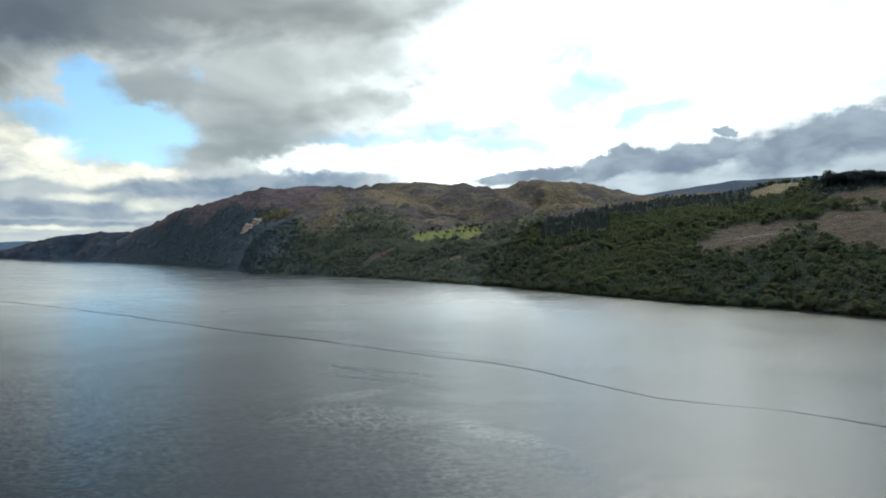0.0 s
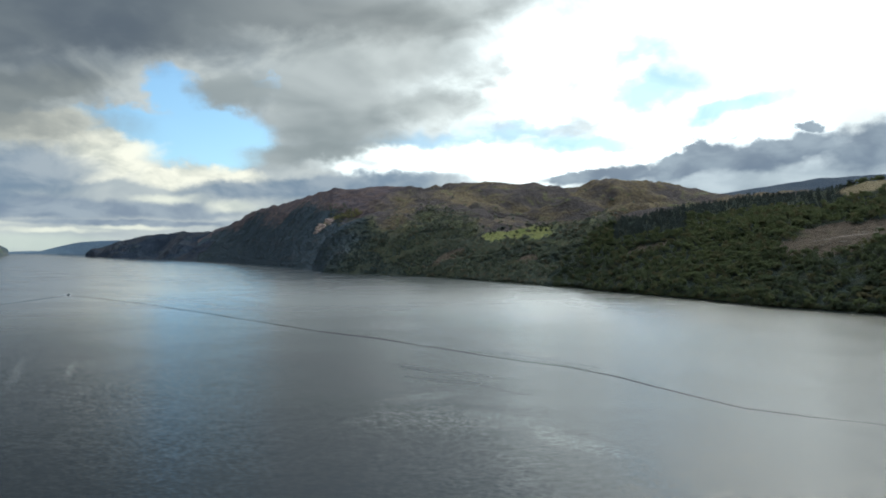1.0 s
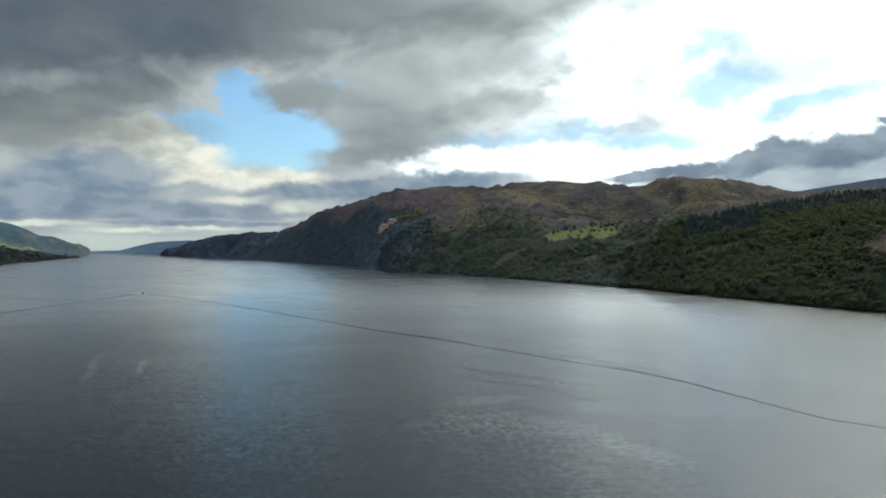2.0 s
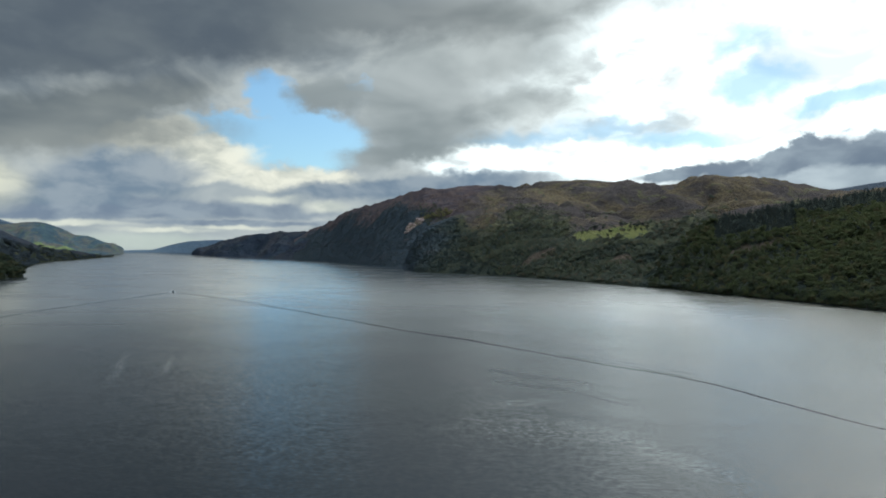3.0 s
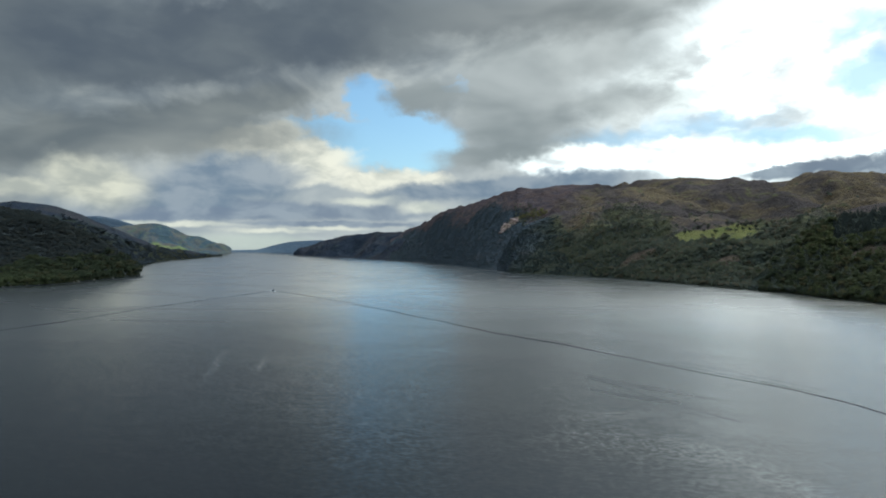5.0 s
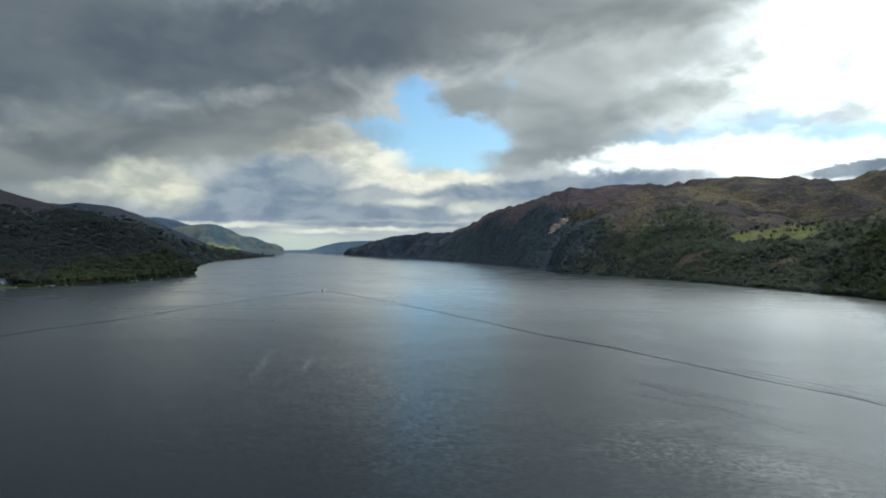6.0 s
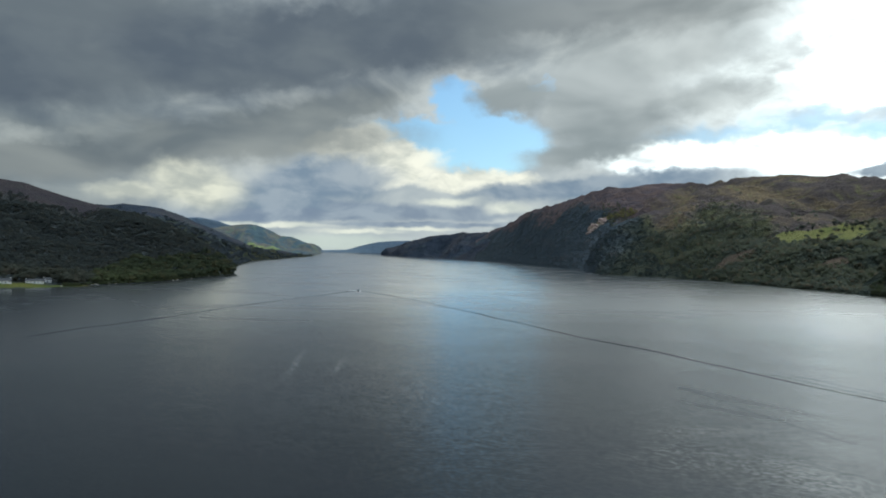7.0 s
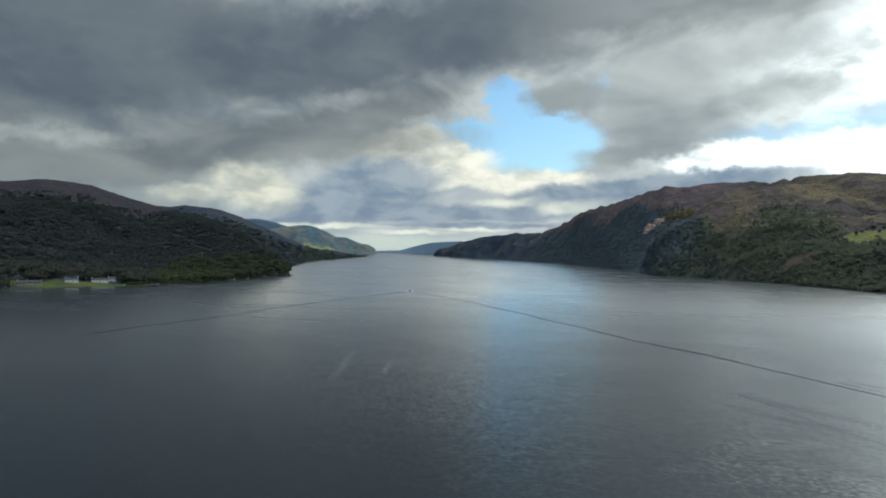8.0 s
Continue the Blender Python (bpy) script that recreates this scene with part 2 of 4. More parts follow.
def water_material():
    m, t = material("loch_water")
    p = where(t)
    # cat's-paws: gusts roughen some stretches and leave others slick
    gust = fbm(t, stretch(t, p, 1.0, 1.5), 0.008, 6.0, 0.62, 0.8)
    gust = smooth(t, gust, 0.36, 0.64)
    bend = nd(t, "ShaderNodeTexNoise", {"Vector": p, "Scale": 0.05, "Detail": 4.0}).outputs[1]
    bend = nd(t, "ShaderNodeVectorMath", {0: bend, 1: (0.5, 0.5, 0.5)}, operation="SUBTRACT").outputs[0]
    q = nd(t, "ShaderNodeVectorMath", {0: bend, 1: (9.0, 9.0, 0.0), 2: p}, operation="MULTIPLY_ADD").outputs[0]
    paw = mth(t, "MAXIMUM", plan_patches(t, q, PAWS, 0.7), plan_patches(t, nd(t, "ShaderNodeVectorMath", {0: bend, 1: (3.0, 3.0, 0.0), 2: p}, operation="MULTIPLY_ADD").outputs[0], STREAKS, 0.8))
    slick = plan_patches(t, q, SLICKS, 0.95)
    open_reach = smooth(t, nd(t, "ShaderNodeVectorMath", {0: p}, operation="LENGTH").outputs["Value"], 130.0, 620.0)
    rough = mth(t, "MULTIPLY_ADD", gust, 0.025, mth(t, "MULTIPLY_ADD", open_reach, 0.03, 0.225))
    rough = mth(t, "MULTIPLY_ADD", paw, -0.09, rough)
    rough = mth(t, "MULTIPLY_ADD", slick, 0.07, rough)
    # facets of the ripples lean the surface this way and that
    lean = None
    for size, much, detail in ((0.30, 0.045, 3.0), (1.6, 0.19, 2.0)):
        n = nd(t, "ShaderNodeTexNoise", {"Vector": stretch(t, p, 0.55, 1.0), "Scale": size, "Detail": detail, "Roughness": 0.6}).outputs[1]
        n = nd(t, "ShaderNodeVectorMath", {0: n, 1: (0.5, 0.5, 0.5)}, operation="SUBTRACT").outputs[0]
        n = nd(t, "ShaderNodeVectorMath", {0: n, 1: (much * 0.7, much, 0.0)}, operation="MULTIPLY").outputs[0]
        lean = n if lean is None else nd(t, "ShaderNodeVectorMath", {0: lean, 1: n}, operation="ADD").outputs[0]
    lean = nd(t, "ShaderNodeVectorMath", {0: lean, "Scale": mth(t, "MULTIPLY", mth(t, "MULTIPLY_ADD", paw, 0.3, mth(t, "MULTIPLY_ADD", gust, 0.6, 0.8)), mth(t, "MULTIPLY_ADD", open_reach, -0.72, 1.0))}, operation="SCALE").outputs[0]
    # farther water is leaned south to mirror higher, brighter sky, less in the west
    sky_lean = nd(t, "ShaderNodeVectorMath", {0: (0.015, -0.058, 0.0), "Scale": mth(t, "MULTIPLY", open_reach, smooth(t, nd(t, "ShaderNodeSeparateXYZ", {0: p}).outputs[0], -430.0, -120.0, 0.3, 1.0))}, operation="SCALE").outputs[0]
    lean = nd(t, "ShaderNodeVectorMath", {0: lean, 1: sky_lean}, operation="ADD").outputs[0]
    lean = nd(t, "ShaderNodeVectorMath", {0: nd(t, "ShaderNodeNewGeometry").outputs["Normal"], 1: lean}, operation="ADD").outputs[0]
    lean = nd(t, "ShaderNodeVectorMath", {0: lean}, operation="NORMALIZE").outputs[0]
    bed = mix(t, fbm(t, p, 0.01, 3.0), rgb(0.006, 0.009, 0.012), rgb(0.011, 0.015, 0.018))
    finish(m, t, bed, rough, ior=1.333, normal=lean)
    # a coat added over the open reach to brighten its reflection of the sky
    skin = [n for n in t.nodes if n.bl_idname == "ShaderNodeBsdfPrincipled"][0].inputs
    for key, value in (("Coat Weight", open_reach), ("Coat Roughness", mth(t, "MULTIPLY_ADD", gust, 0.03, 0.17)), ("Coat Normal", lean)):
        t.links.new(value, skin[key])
    return m


def ground_material(name, grass, heath, bracken, felled, rock=rgb(0.20, 0.19, 0.18), floor_a=rgb(0.028, 0.035, 0.024), floor_b=rgb(0.044, 0.046, 0.030), meadow_or_sunpatch=(rgb(0.088, 0.108, 0.030), rgb(0.150, 0.146, 0.042)), heather=None):
    """Rough hill ground; the 'cover' attribute holds how much is pasture, or painted sunlight on the far hill (R),
    felled ground (G) and open moor (B).
    """
    m, t = material(name)
    p = where(t)
    cover = nd(t, "ShaderNodeSeparateColor", {0: nd(t, "ShaderNodeAttribute", attribute="cover").outputs[0]}).outputs
    broad = fbm(t, p, 0.006, 6.0, 0.6, 0.6)
    patch = fbm(t, stretch(t, p, 1.0, 1.0, 2.5), 0.022, 6.0, 0.62, 0.8)
    grain = fbm(t, p, 0.16, 5.0, 0.65)
    moor = mix(t, smooth(t, mth(t, "MULTIPLY_ADD", patch, 0.5, broad), 0.66, 0.84), heath, bracken)
    moor = mix(t, smooth(t, patch, 0.52, 0.68), moor, grass)
    moor = mix(t, smooth(t, grain, 0.35, 0.70, 0.0, 0.65), moor, mix(t, 1.0, heath, rgb(0.55, 0.55, 0.6), "MULTIPLY"))
    moor = mix(t, smooth(t, mth(t, "ADD", patch, mth(t, "MULTIPLY", grain, 0.5)), 0.93, 1.0, 0.0, 0.7), moor, rock)
    # grassier towards the wood's edge
    moor = mix(t, mth(t, "MULTIPLY", smooth(t, cover[2], 1.0, 0.45), smooth(t, patch, 0.34, 0.56)), moor, grass)
    # wood floor, its tones darkened for the shade under the trees
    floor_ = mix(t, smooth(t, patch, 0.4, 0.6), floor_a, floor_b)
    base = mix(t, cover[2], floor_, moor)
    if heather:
        # loch side: blue haze and shade mixed into wood floor and heather tops
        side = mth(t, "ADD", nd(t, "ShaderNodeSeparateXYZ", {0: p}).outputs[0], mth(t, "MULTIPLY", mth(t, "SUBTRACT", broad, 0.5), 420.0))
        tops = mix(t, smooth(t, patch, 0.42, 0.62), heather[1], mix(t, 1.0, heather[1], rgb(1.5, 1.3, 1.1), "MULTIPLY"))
        hazy_side = mix(t, smooth(t, mth(t, "MULTIPLY_ADD", mth(t, "SUBTRACT", patch, 0.5), 0.8, cover[2]), 0.0, 0.45), heather[0], tops)
        base = mix(t, smooth(t, side, -300.0, -430.0, 0.0, 0.88), base, hazy_side)
    pasture = mix(t, smooth(t, patch, 0.35, 0.65), meadow_or_sunpatch[0], meadow_or_sunpatch[1])
    pasture = mix(t, smooth(t, grain, 0.4, 0.7, 0.0, 0.5), pasture, mix(t, 1.0, meadow_or_sunpatch[0], rgb(0.82, 0.9, 0.82), "MULTIPLY"))
    base = mix(t, cover[0], base, pasture)
    bare = mix(t, smooth(t, grain, 0.35, 0.65), felled, mix(t, 1.0, felled, rgb(0.6, 0.62, 0.65), "MULTIPLY"))
    bare = mix(t, smooth(t, patch, 0.55, 0.7, 0.0, 0.6), bare, rgb(0.11, 0.10, 0.05))
    base = mix(t, cover[1], base, bare)
    # where both meet, dry straw-coloured grass
    base = mix(t, mth(t, "MULTIPLY", cover[0], cover[1]), base, mix(t, smooth(t, grain, 0.35, 0.7), rgb(0.235, 0.180, 0.105), rgb(0.165, 0.135, 0.080)))
    return finish(m, t, base, 0.95, mth(t, "ADD", grain, mth(t, "MULTIPLY", patch, 2.0)), 6.0, 0.7, spec=0.02)


def leaf_material(name, dark, light, turned):
    m, t = material(name)
    tint = nd(t, "ShaderNodeSeparateColor", {0: nd(t, "ShaderNodeAttribute", attribute="tint").outputs[0]}).outputs
    isle = nd(t, "ShaderNodeNewGeometry").outputs["Random Per Island"]
    c = mix(t, tint[0], dark, light)
    c = mix(t, smooth(t, tint[1], 0.66, 1.0, 0.0, 0.75), c, turned)
    c = mix(t, 1.0, c, mix(t, isle, rgb(0.87, 0.87, 0.87), rgb(1.15, 1.15, 1.15)), "MULTIPLY")
    return leafy(m, t, c)


def crown_material(name, dark, light, turned):
    """For single trees: their colour varies from object to object."""
    m, t = material(name)
    rnd = nd(t, "ShaderNodeObjectInfo").outputs["Random"]
    isle = nd(t, "ShaderNodeNewGeometry").outputs["Random Per Island"]
    c = mix(t, rnd, dark, light)
    c = mix(t, smooth(t, mth(t, "FRACT", mth(t, "MULTIPLY", rnd, 7.31)), 0.72, 1.0, 0.0, 0.75), c, turned)
    c = mix(t, 1.0, c, mix(t, isle, rgb(0.87, 0.87, 0.87), rgb(1.15, 1.15, 1.15)), "MULTIPLY")
    return leafy(m, t, c)


def plain_material(name, a, b, scale=2.0, rough=0.7, bump=0.02, metal=0.0):
    m, t = material(name)
    p = where(t)
    n = fbm(t, p, scale, 5.0, 0.6)
    c = mix(t, smooth(t, n, 0.35, 0.65), a, b)
    c = mix(t, smooth(t, fbm(t, p, scale * 9, 3.0), 0.5, 0.75, 0.0, 0.3), c, mix(t, 1.0, a, rgb(0.5, 0.5, 0.5), "MULTIPLY"))
    return finish(m, t, c, rough, n, bump, 0.5, metal)


M_WATER = water_material()
# the heather pair holds haze and shade of the steep loch side
M_EAST = ground_material("moor_ground", rgb(0.145, 0.142, 0.068), rgb(0.098, 0.080, 0.072), rgb(0.190, 0.142, 0.082), rgb(0.118, 0.088, 0.063), floor_a=rgb(0.040, 0.048, 0.038), floor_b=rgb(0.054, 0.058, 0.040), meadow_or_sunpatch=(rgb(0.135, 0.145, 0.050), rgb(0.200, 0.185, 0.070)), heather=(rgb(0.052, 0.066, 0.078), rgb(0.092, 0.074, 0.080)))
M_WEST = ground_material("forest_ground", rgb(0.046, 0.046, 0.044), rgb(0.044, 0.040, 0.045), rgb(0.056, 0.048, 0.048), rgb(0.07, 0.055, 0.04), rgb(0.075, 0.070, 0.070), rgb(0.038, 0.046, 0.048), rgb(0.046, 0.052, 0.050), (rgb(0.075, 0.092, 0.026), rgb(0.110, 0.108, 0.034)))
# ridge tones carry the blue of the air in front of them
M_HAZE_RIDGE = ground_material("hazy_ridge_moor", rgb(0.078, 0.098, 0.118), rgb(0.070, 0.088, 0.112), rgb(0.090, 0.104, 0.120), rgb(0.08, 0.09, 0.10))
# far hill: haze in its tones, last colour pair paints a sunlit patch
M_HAZE_FAR = ground_material("hazy_far_moor", rgb(0.130, 0.195, 0.130), rgb(0.085, 0.125, 0.145), rgb(0.180, 0.160, 0.130), rgb(0.10, 0.09, 0.08), meadow_or_sunpatch=(rgb(0.20, 0.25, 0.11), rgb(0.26, 0.28, 0.12)))
# distant hills: blue haze of the air mixed into every tone
M_HAZE_DUSK = ground_material("hazy_dark_moor", rgb(0.046, 0.062, 0.062), rgb(0.036, 0.046, 0.062), rgb(0.062, 0.060, 0.064), rgb(0.06, 0.06, 0.06))
M_HAZE_BLUE = ground_material("hazy_blue_moor", rgb(0.130, 0.180, 0.225), rgb(0.120, 0.165, 0.215), rgb(0.140, 0.185, 0.220), rgb(0.08, 0.09, 0.10))
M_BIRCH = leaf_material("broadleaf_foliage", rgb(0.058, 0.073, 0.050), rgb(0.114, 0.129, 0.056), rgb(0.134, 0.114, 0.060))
# the brae's foliage again, paled and blued for haze with distance
M_HAZEBIRCH = leaf_material("hazy_broadleaf_foliage", rgb(0.092, 0.110, 0.100), rgb(0.148, 0.162, 0.098), rgb(0.178, 0.148, 0.098))
M_GOLD = leaf_material("golden_birch_foliage", rgb(0.24, 0.23, 0.11), rgb(0.34, 0.31, 0.13), rgb(0.30, 0.24, 0.13))
# western forest, its tones lifted and blued for haze
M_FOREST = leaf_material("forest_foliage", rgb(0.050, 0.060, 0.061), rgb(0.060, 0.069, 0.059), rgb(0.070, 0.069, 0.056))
M_SHORE = leaf_material("shore_foliage", rgb(0.040, 0.052, 0.036), rgb(0.072, 0.088, 0.044), rgb(0.086, 0.082, 0.044))
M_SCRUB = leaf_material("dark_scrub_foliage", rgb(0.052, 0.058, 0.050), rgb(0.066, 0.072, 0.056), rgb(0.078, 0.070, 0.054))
M_SPRUCE = leaf_material("conifer_foliage", rgb(0.052, 0.065, 0.064), rgb(0.062, 0.075, 0.066), rgb(0.066, 0.072, 0.060))
# loch-side wood, the blue of hazy air put into its leaves
M_HAZEWOOD = leaf_material("hazy_wood_foliage", rgb(0.054, 0.073, 0.080), rgb(0.068, 0.088, 0.078), rgb(0.084, 0.080, 0.074))
# spur forest, tinted blue in the leaf colour for haze
M_HAZESPRUCE = leaf_material("hazy_conifer_foliage", rgb(0.050, 0.064, 0.078), rgb(0.060, 0.074, 0.082), rgb(0.062, 0.072, 0.076))
M_CROWN = crown_material("crown_foliage", rgb(0.056, 0.071, 0.048), rgb(0.110, 0.125, 0.054), rgb(0.132, 0.112, 0.058))
M_FIR = crown_material("fir_foliage", rgb(0.030, 0.038, 0.036), rgb(0.040, 0.048, 0.041), rgb(0.044, 0.048, 0.040))
M_BARK = plain_material("bark", rgb(0.10, 0.085, 0.07), rgb(0.19, 0.17, 0.15), 1.5, 0.9, 0.05)
M_HARL = plain_material("white_harling", rgb(0.80, 0.79, 0.76), rgb(0.72, 0.71, 0.68), 1.0, 0.85)
M_STONE = plain_material("pinkish_stone", rgb(0.34, 0.28, 0.24), rgb(0.26, 0.22, 0.20), 0.8, 0.9)
M_SLATE = plain_material("roof_slate", rgb(0.035, 0.038, 0.042), rgb(0.055, 0.058, 0.062), 0.7, 0.8)
M_GLASS = plain_material("window_glass", rgb(0.03, 0.035, 0.04), rgb(0.05, 0.055, 0.06), 0.5, 0.08)
M_ROCK = plain_material("shore_rock", rgb(0.30, 0.28, 0.25), rgb(0.18, 0.17, 0.155), 0.6, 0.9, 0.2)
M_TRACK = plain_material("track_earth", rgb(0.19, 0.145, 0.115), rgb(0.145, 0.108, 0.086), 0.3, 0.95, 0.1)
M_CRAG = plain_material("pink_crag", rgb(0.44, 0.32, 0.27), rgb(0.32, 0.235, 0.20), 0.15, 0.9, 0.5)
M_LOG = plain_material("stripped_log", rgb(0.36, 0.31, 0.25), rgb(0.27, 0.23, 0.18), 2.0, 0.8, 0.02)
M_HULL = plain_material("boat_hull", rgb(0.30, 0.31, 0.33), rgb(0.38, 0.39, 0.40), 1.0, 0.35)
M_FOAM = plain_material("foam", rgb(0.62, 0.64, 0.65), rgb(0.45, 0.47, 0.48), 1.5, 0.8, 0.05)
M_DARK = plain_material("dark_trim", rgb(0.05, 0.06, 0.075), rgb(0.07, 0.08, 0.09), 1.0, 0.4)
M_DOOR = plain_material("painted_door", rgb(0.08, 0.10, 0.12), rgb(0.11, 0.13, 0.15), 1.0, 0.5)

# ---- terrain helpers ----


def hashed(ix, iy, seed):
    h = (ix * 374761393 + iy * 668265263 + seed * 1274126177) & 0x7FFFFFFF
    h = ((h ^ (h >> 13)) * 1103515245) & 0x7FFFFFFF
    return ((h ^ (h >> 16)) & 0xFFFF) / 65535.0


def bumps(x, y, size, octaves=4, seed=0, gain=0.5):
    """Smooth value noise in -1..1 over the plan, with the given largest size in metres."""
    total, amp, norm = 0.0, 1.0, 0.0
    for k in range(octaves):
        u, v = x / size + 17.3 * k, y / size - 9.1 * k
        iu, iv = np.floor(u).astype(np.int64), np.floor(v).astype(np.int64)
        fu, fv = u - iu, v - iv
        fu, fv = fu * fu * (3 - 2 * fu), fv * fv * (3 - 2 * fv)
        a, b = hashed(iu, iv, seed + k), hashed(iu + 1, iv, seed + k)
        c, d = hashed(iu, iv + 1, seed + k), hashed(iu + 1, iv + 1, seed + k)
        total = total + amp * ((a + (b - a) * fu) * (1 - fv) + (c + (d - c) * fu) * fv)
        norm, amp, size = norm + amp, amp * gain, size / 2
    return 2 * total / norm - 1


def ease(x):
    x = np.clip(x, 0, 1)
    return x * x * (3 - 2 * x)


def water_level(x, y):
    """The loch is flat; its farthest reach, drawn nearer than it is, rises a little towards the horizon."""
    r, a = np.hypot(x, y), np.degrees(np.arctan2(x, y))
    lift = 28.0 * (np.clip(r - 3000, 0, 1950) / 1900) ** 2
    return lift * ease((a + 75) / 20) * ease((10 - a) / 20)


def grid_mesh(name, xs, ys, zs, mat, cover=None):
    """A sheet from 2D arrays of places."""
    rows, cols = xs.shape
    co = np.stack([xs, ys, zs], 2).reshape(-1, 3)
    i = np.arange(rows * cols).reshape(rows, cols)
    quads = np.stack([i[:-1, :-1], i[1:, :-1], i[1:, 1:], i[:-1, 1:]], 2).reshape(-1, 4)
    me = quad_mesh(name, co, quads, mat, True)
    if cover is not None:
        put_colour(me, "cover", cover.reshape(-1, 3))
    return me


def quad_mesh(name, co, quads, mat, shade_smooth=False):
    me = bpy.data.meshes.new(name)
    me.vertices.add(len(co))
    me.vertices.foreach_set("co", np.asarray(co, np.float32).ravel())
    n = len(quads)
    me.loops.add(4 * n)
    me.loops.foreach_set("vertex_index", np.asarray(quads, np.int32).ravel())
    me.polygons.add(n)
    me.polygons.foreach_set("loop_start", np.arange(0, 4 * n, 4, dtype=np.int32))
    me.update(calc_edges=True)
    me.polygons.foreach_set("use_smooth", np.full(n, shade_smooth))
    me.validate()
    me.materials.append(mat)
    return me


def put_colour(me, key, values):
    a = me.attributes.new(key, "FLOAT_COLOR", "POINT")
    full = np.ones((len(values), 4), np.float32)
    full[:, :3] = values
    a.data.foreach_set("color", full.ravel())


class Hill:
    """A hillside that rises from a shore to a crest. The plan rows are (bearing, shore distance, crest distance, crest elevation in degrees above the eye's level), bearings rising."""

    def __init__(self, centre, rows, power=1.1, rough=9.0, ragged=2.0, size=220.0, back=1.3, seed=0, lumpy=1.0, calm=None, steep=None, knolls=0.0):
        self.c, self.power, self.rough, self.ragged, self.size, self.back, self.seed, self.lumpy, self.calm, self.steep, self.knolls = centre, power, rough, ragged, size, back, seed, lumpy, calm, steep, knolls
        self.a, self.s, self.d, self.e = (np.array(q, float) for q in zip(*rows))

    def lines(self, a):
        s = sum(np.interp(a + q, self.a, self.s) for q in (-0.3, 0, 0.3)) / 3
        d = sum(np.interp(a + q, self.a, self.d) for q in np.linspace(-2, 2, 9)) / 9
        return s, np.maximum(d, s + 40), EYE + np.maximum(d, s + 40) * np.tan(np.radians(np.interp(a, self.a, self.e)))

    def place(self, a, r):
        x, y = self.c[0] + r * np.sin(np.radians(a)), self.c[1] + r * np.cos(np.radians(a))
        s, d, top = self.lines(a)
        k = (r - s) / (d - s)
        low = water_level(x, y)
        up = np.where(k <= 1, np.clip(k, 0, 1) ** self.power, 1 - 0.75 * ease((k - 1) / 0.6))
        z = low + np.maximum(top - low, 1.0) * up
        inner = 4 * np.clip(k, 0, 1) * (1 - np.clip(k, 0, 1))
        n = bumps(x, y, self.size, 5, self.seed, 0.52)
        gully = 1 - np.abs(bumps(x + 3000, y, self.size * 0.7, 3, self.seed + 7))
        even = 1.0
        if self.calm:
            even = 1 - 0.85 * ease(1.8 - np.hypot((a - self.calm[0]) / self.calm[2], (r - self.calm[1]) / self.calm[3]))
        if self.steep:
            # the even loch side west of this bearing
            even = even * (1 - 0.72 * ease((self.steep - a) / 4.0))
        z = z + even * self.rough * inner * (n + self.lumpy * (gully - 0.75))
        crag = (1 - np.abs(bumps(x, y + 900, 150.0, 3, self.seed + 13, 0.55))) ** 2 - 0.6
        z = z + self.knolls * crag * ease((k - 0.3) * 3) * (1 - 0.6 * ease((k - 0.8) * 5))
        z = z + even * self.ragged * np.clip(k * 4, 0, 1) * bumps(x, y, 70.0, 5, self.seed + 3, 0.6)
        z = np.where(k < 0, low - 3.0 * np.clip(-k * 10, 0, 1), np.maximum(z, low + 0.6 + 4.0 * np.clip(k * 6, 0, 1)))
        return x, y, z, k

    def build(self, name, mat, cover, na, nr, label, out=None):
        a = np.linspace(self.a[0], self.a[-1], na)
        k = np.concatenate([[-0.03, -0.008], np.linspace(0, 1, nr) ** 1.15, np.linspace(1.02, self.back, 8)])
        aa, kk = np.meshgrid(a, k, indexing="ij")
        s, d, _ = self.lines(aa)
        r = np.minimum(s + kk * (d - s), 4940.0)
        x, y, z, k2 = self.place(aa, r)
        me = grid_mesh(name, x, y, z, mat, cover(aa, r, k2, x, y))
        return tagged(new(name, me), label, "hillside", kind="structure")


# ---- loch ----
def build_loch():
    r = np.concatenate([np.linspace(0, 400, 21), np.linspace(430, 3000, 40), np.linspace(3050, 4945, 46)])
    a = np.radians(np.linspace(-180, 180, 241))
    aa, rr = np.meshgrid(a, r, indexing="ij")
    x, y = rr * np.sin(aa), rr * np.cos(aa)
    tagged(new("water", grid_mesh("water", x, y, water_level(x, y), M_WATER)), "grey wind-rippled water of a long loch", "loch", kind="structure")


build_loch()


def moor_cover(low, high, fields=(), felled=(), seed=0, stray=0.45, wooded=(0.0, 0.0, 1.0)):
    """Open moor above the wood's edge, with pasture and felled patches at (bearing, distance, half angle, half depth)."""
    def cover(a, r, k, x, y):
        n = bumps(x, y, 170.0, 5, seed + 21, 0.6)
        moor = ease((k + stray * n * ease((k - 0.1) * 5) - low - wooded[0] * ease((wooded[1] - a) / wooded[2])) / (high - low))
        out = np.stack([np.zeros_like(a), np.zeros_like(a), moor], -1)
        for ch, rows in ((0, fields), (1, felled)):
            for fa, fr, ha, hr in rows:
                q = np.hypot((a - fa) / ha, (r - fr) / hr) + 1.05 * bumps(x, y, 44.0, 5, seed + 5, 0.62)
                out[..., ch] = np.maximum(out[..., ch], ease((1.12 - q) / 0.24))
        return out
    return cover


FIELDS = [(-1.2, 1300, 1.2, 52), (0.6, 1285, 1.6, 82), (2.1, 1295, 1.3, 82)]
BROWNS = [(0.6, 1035, 1.2, 20), (-5.5, 1190, 1.0, 14)]

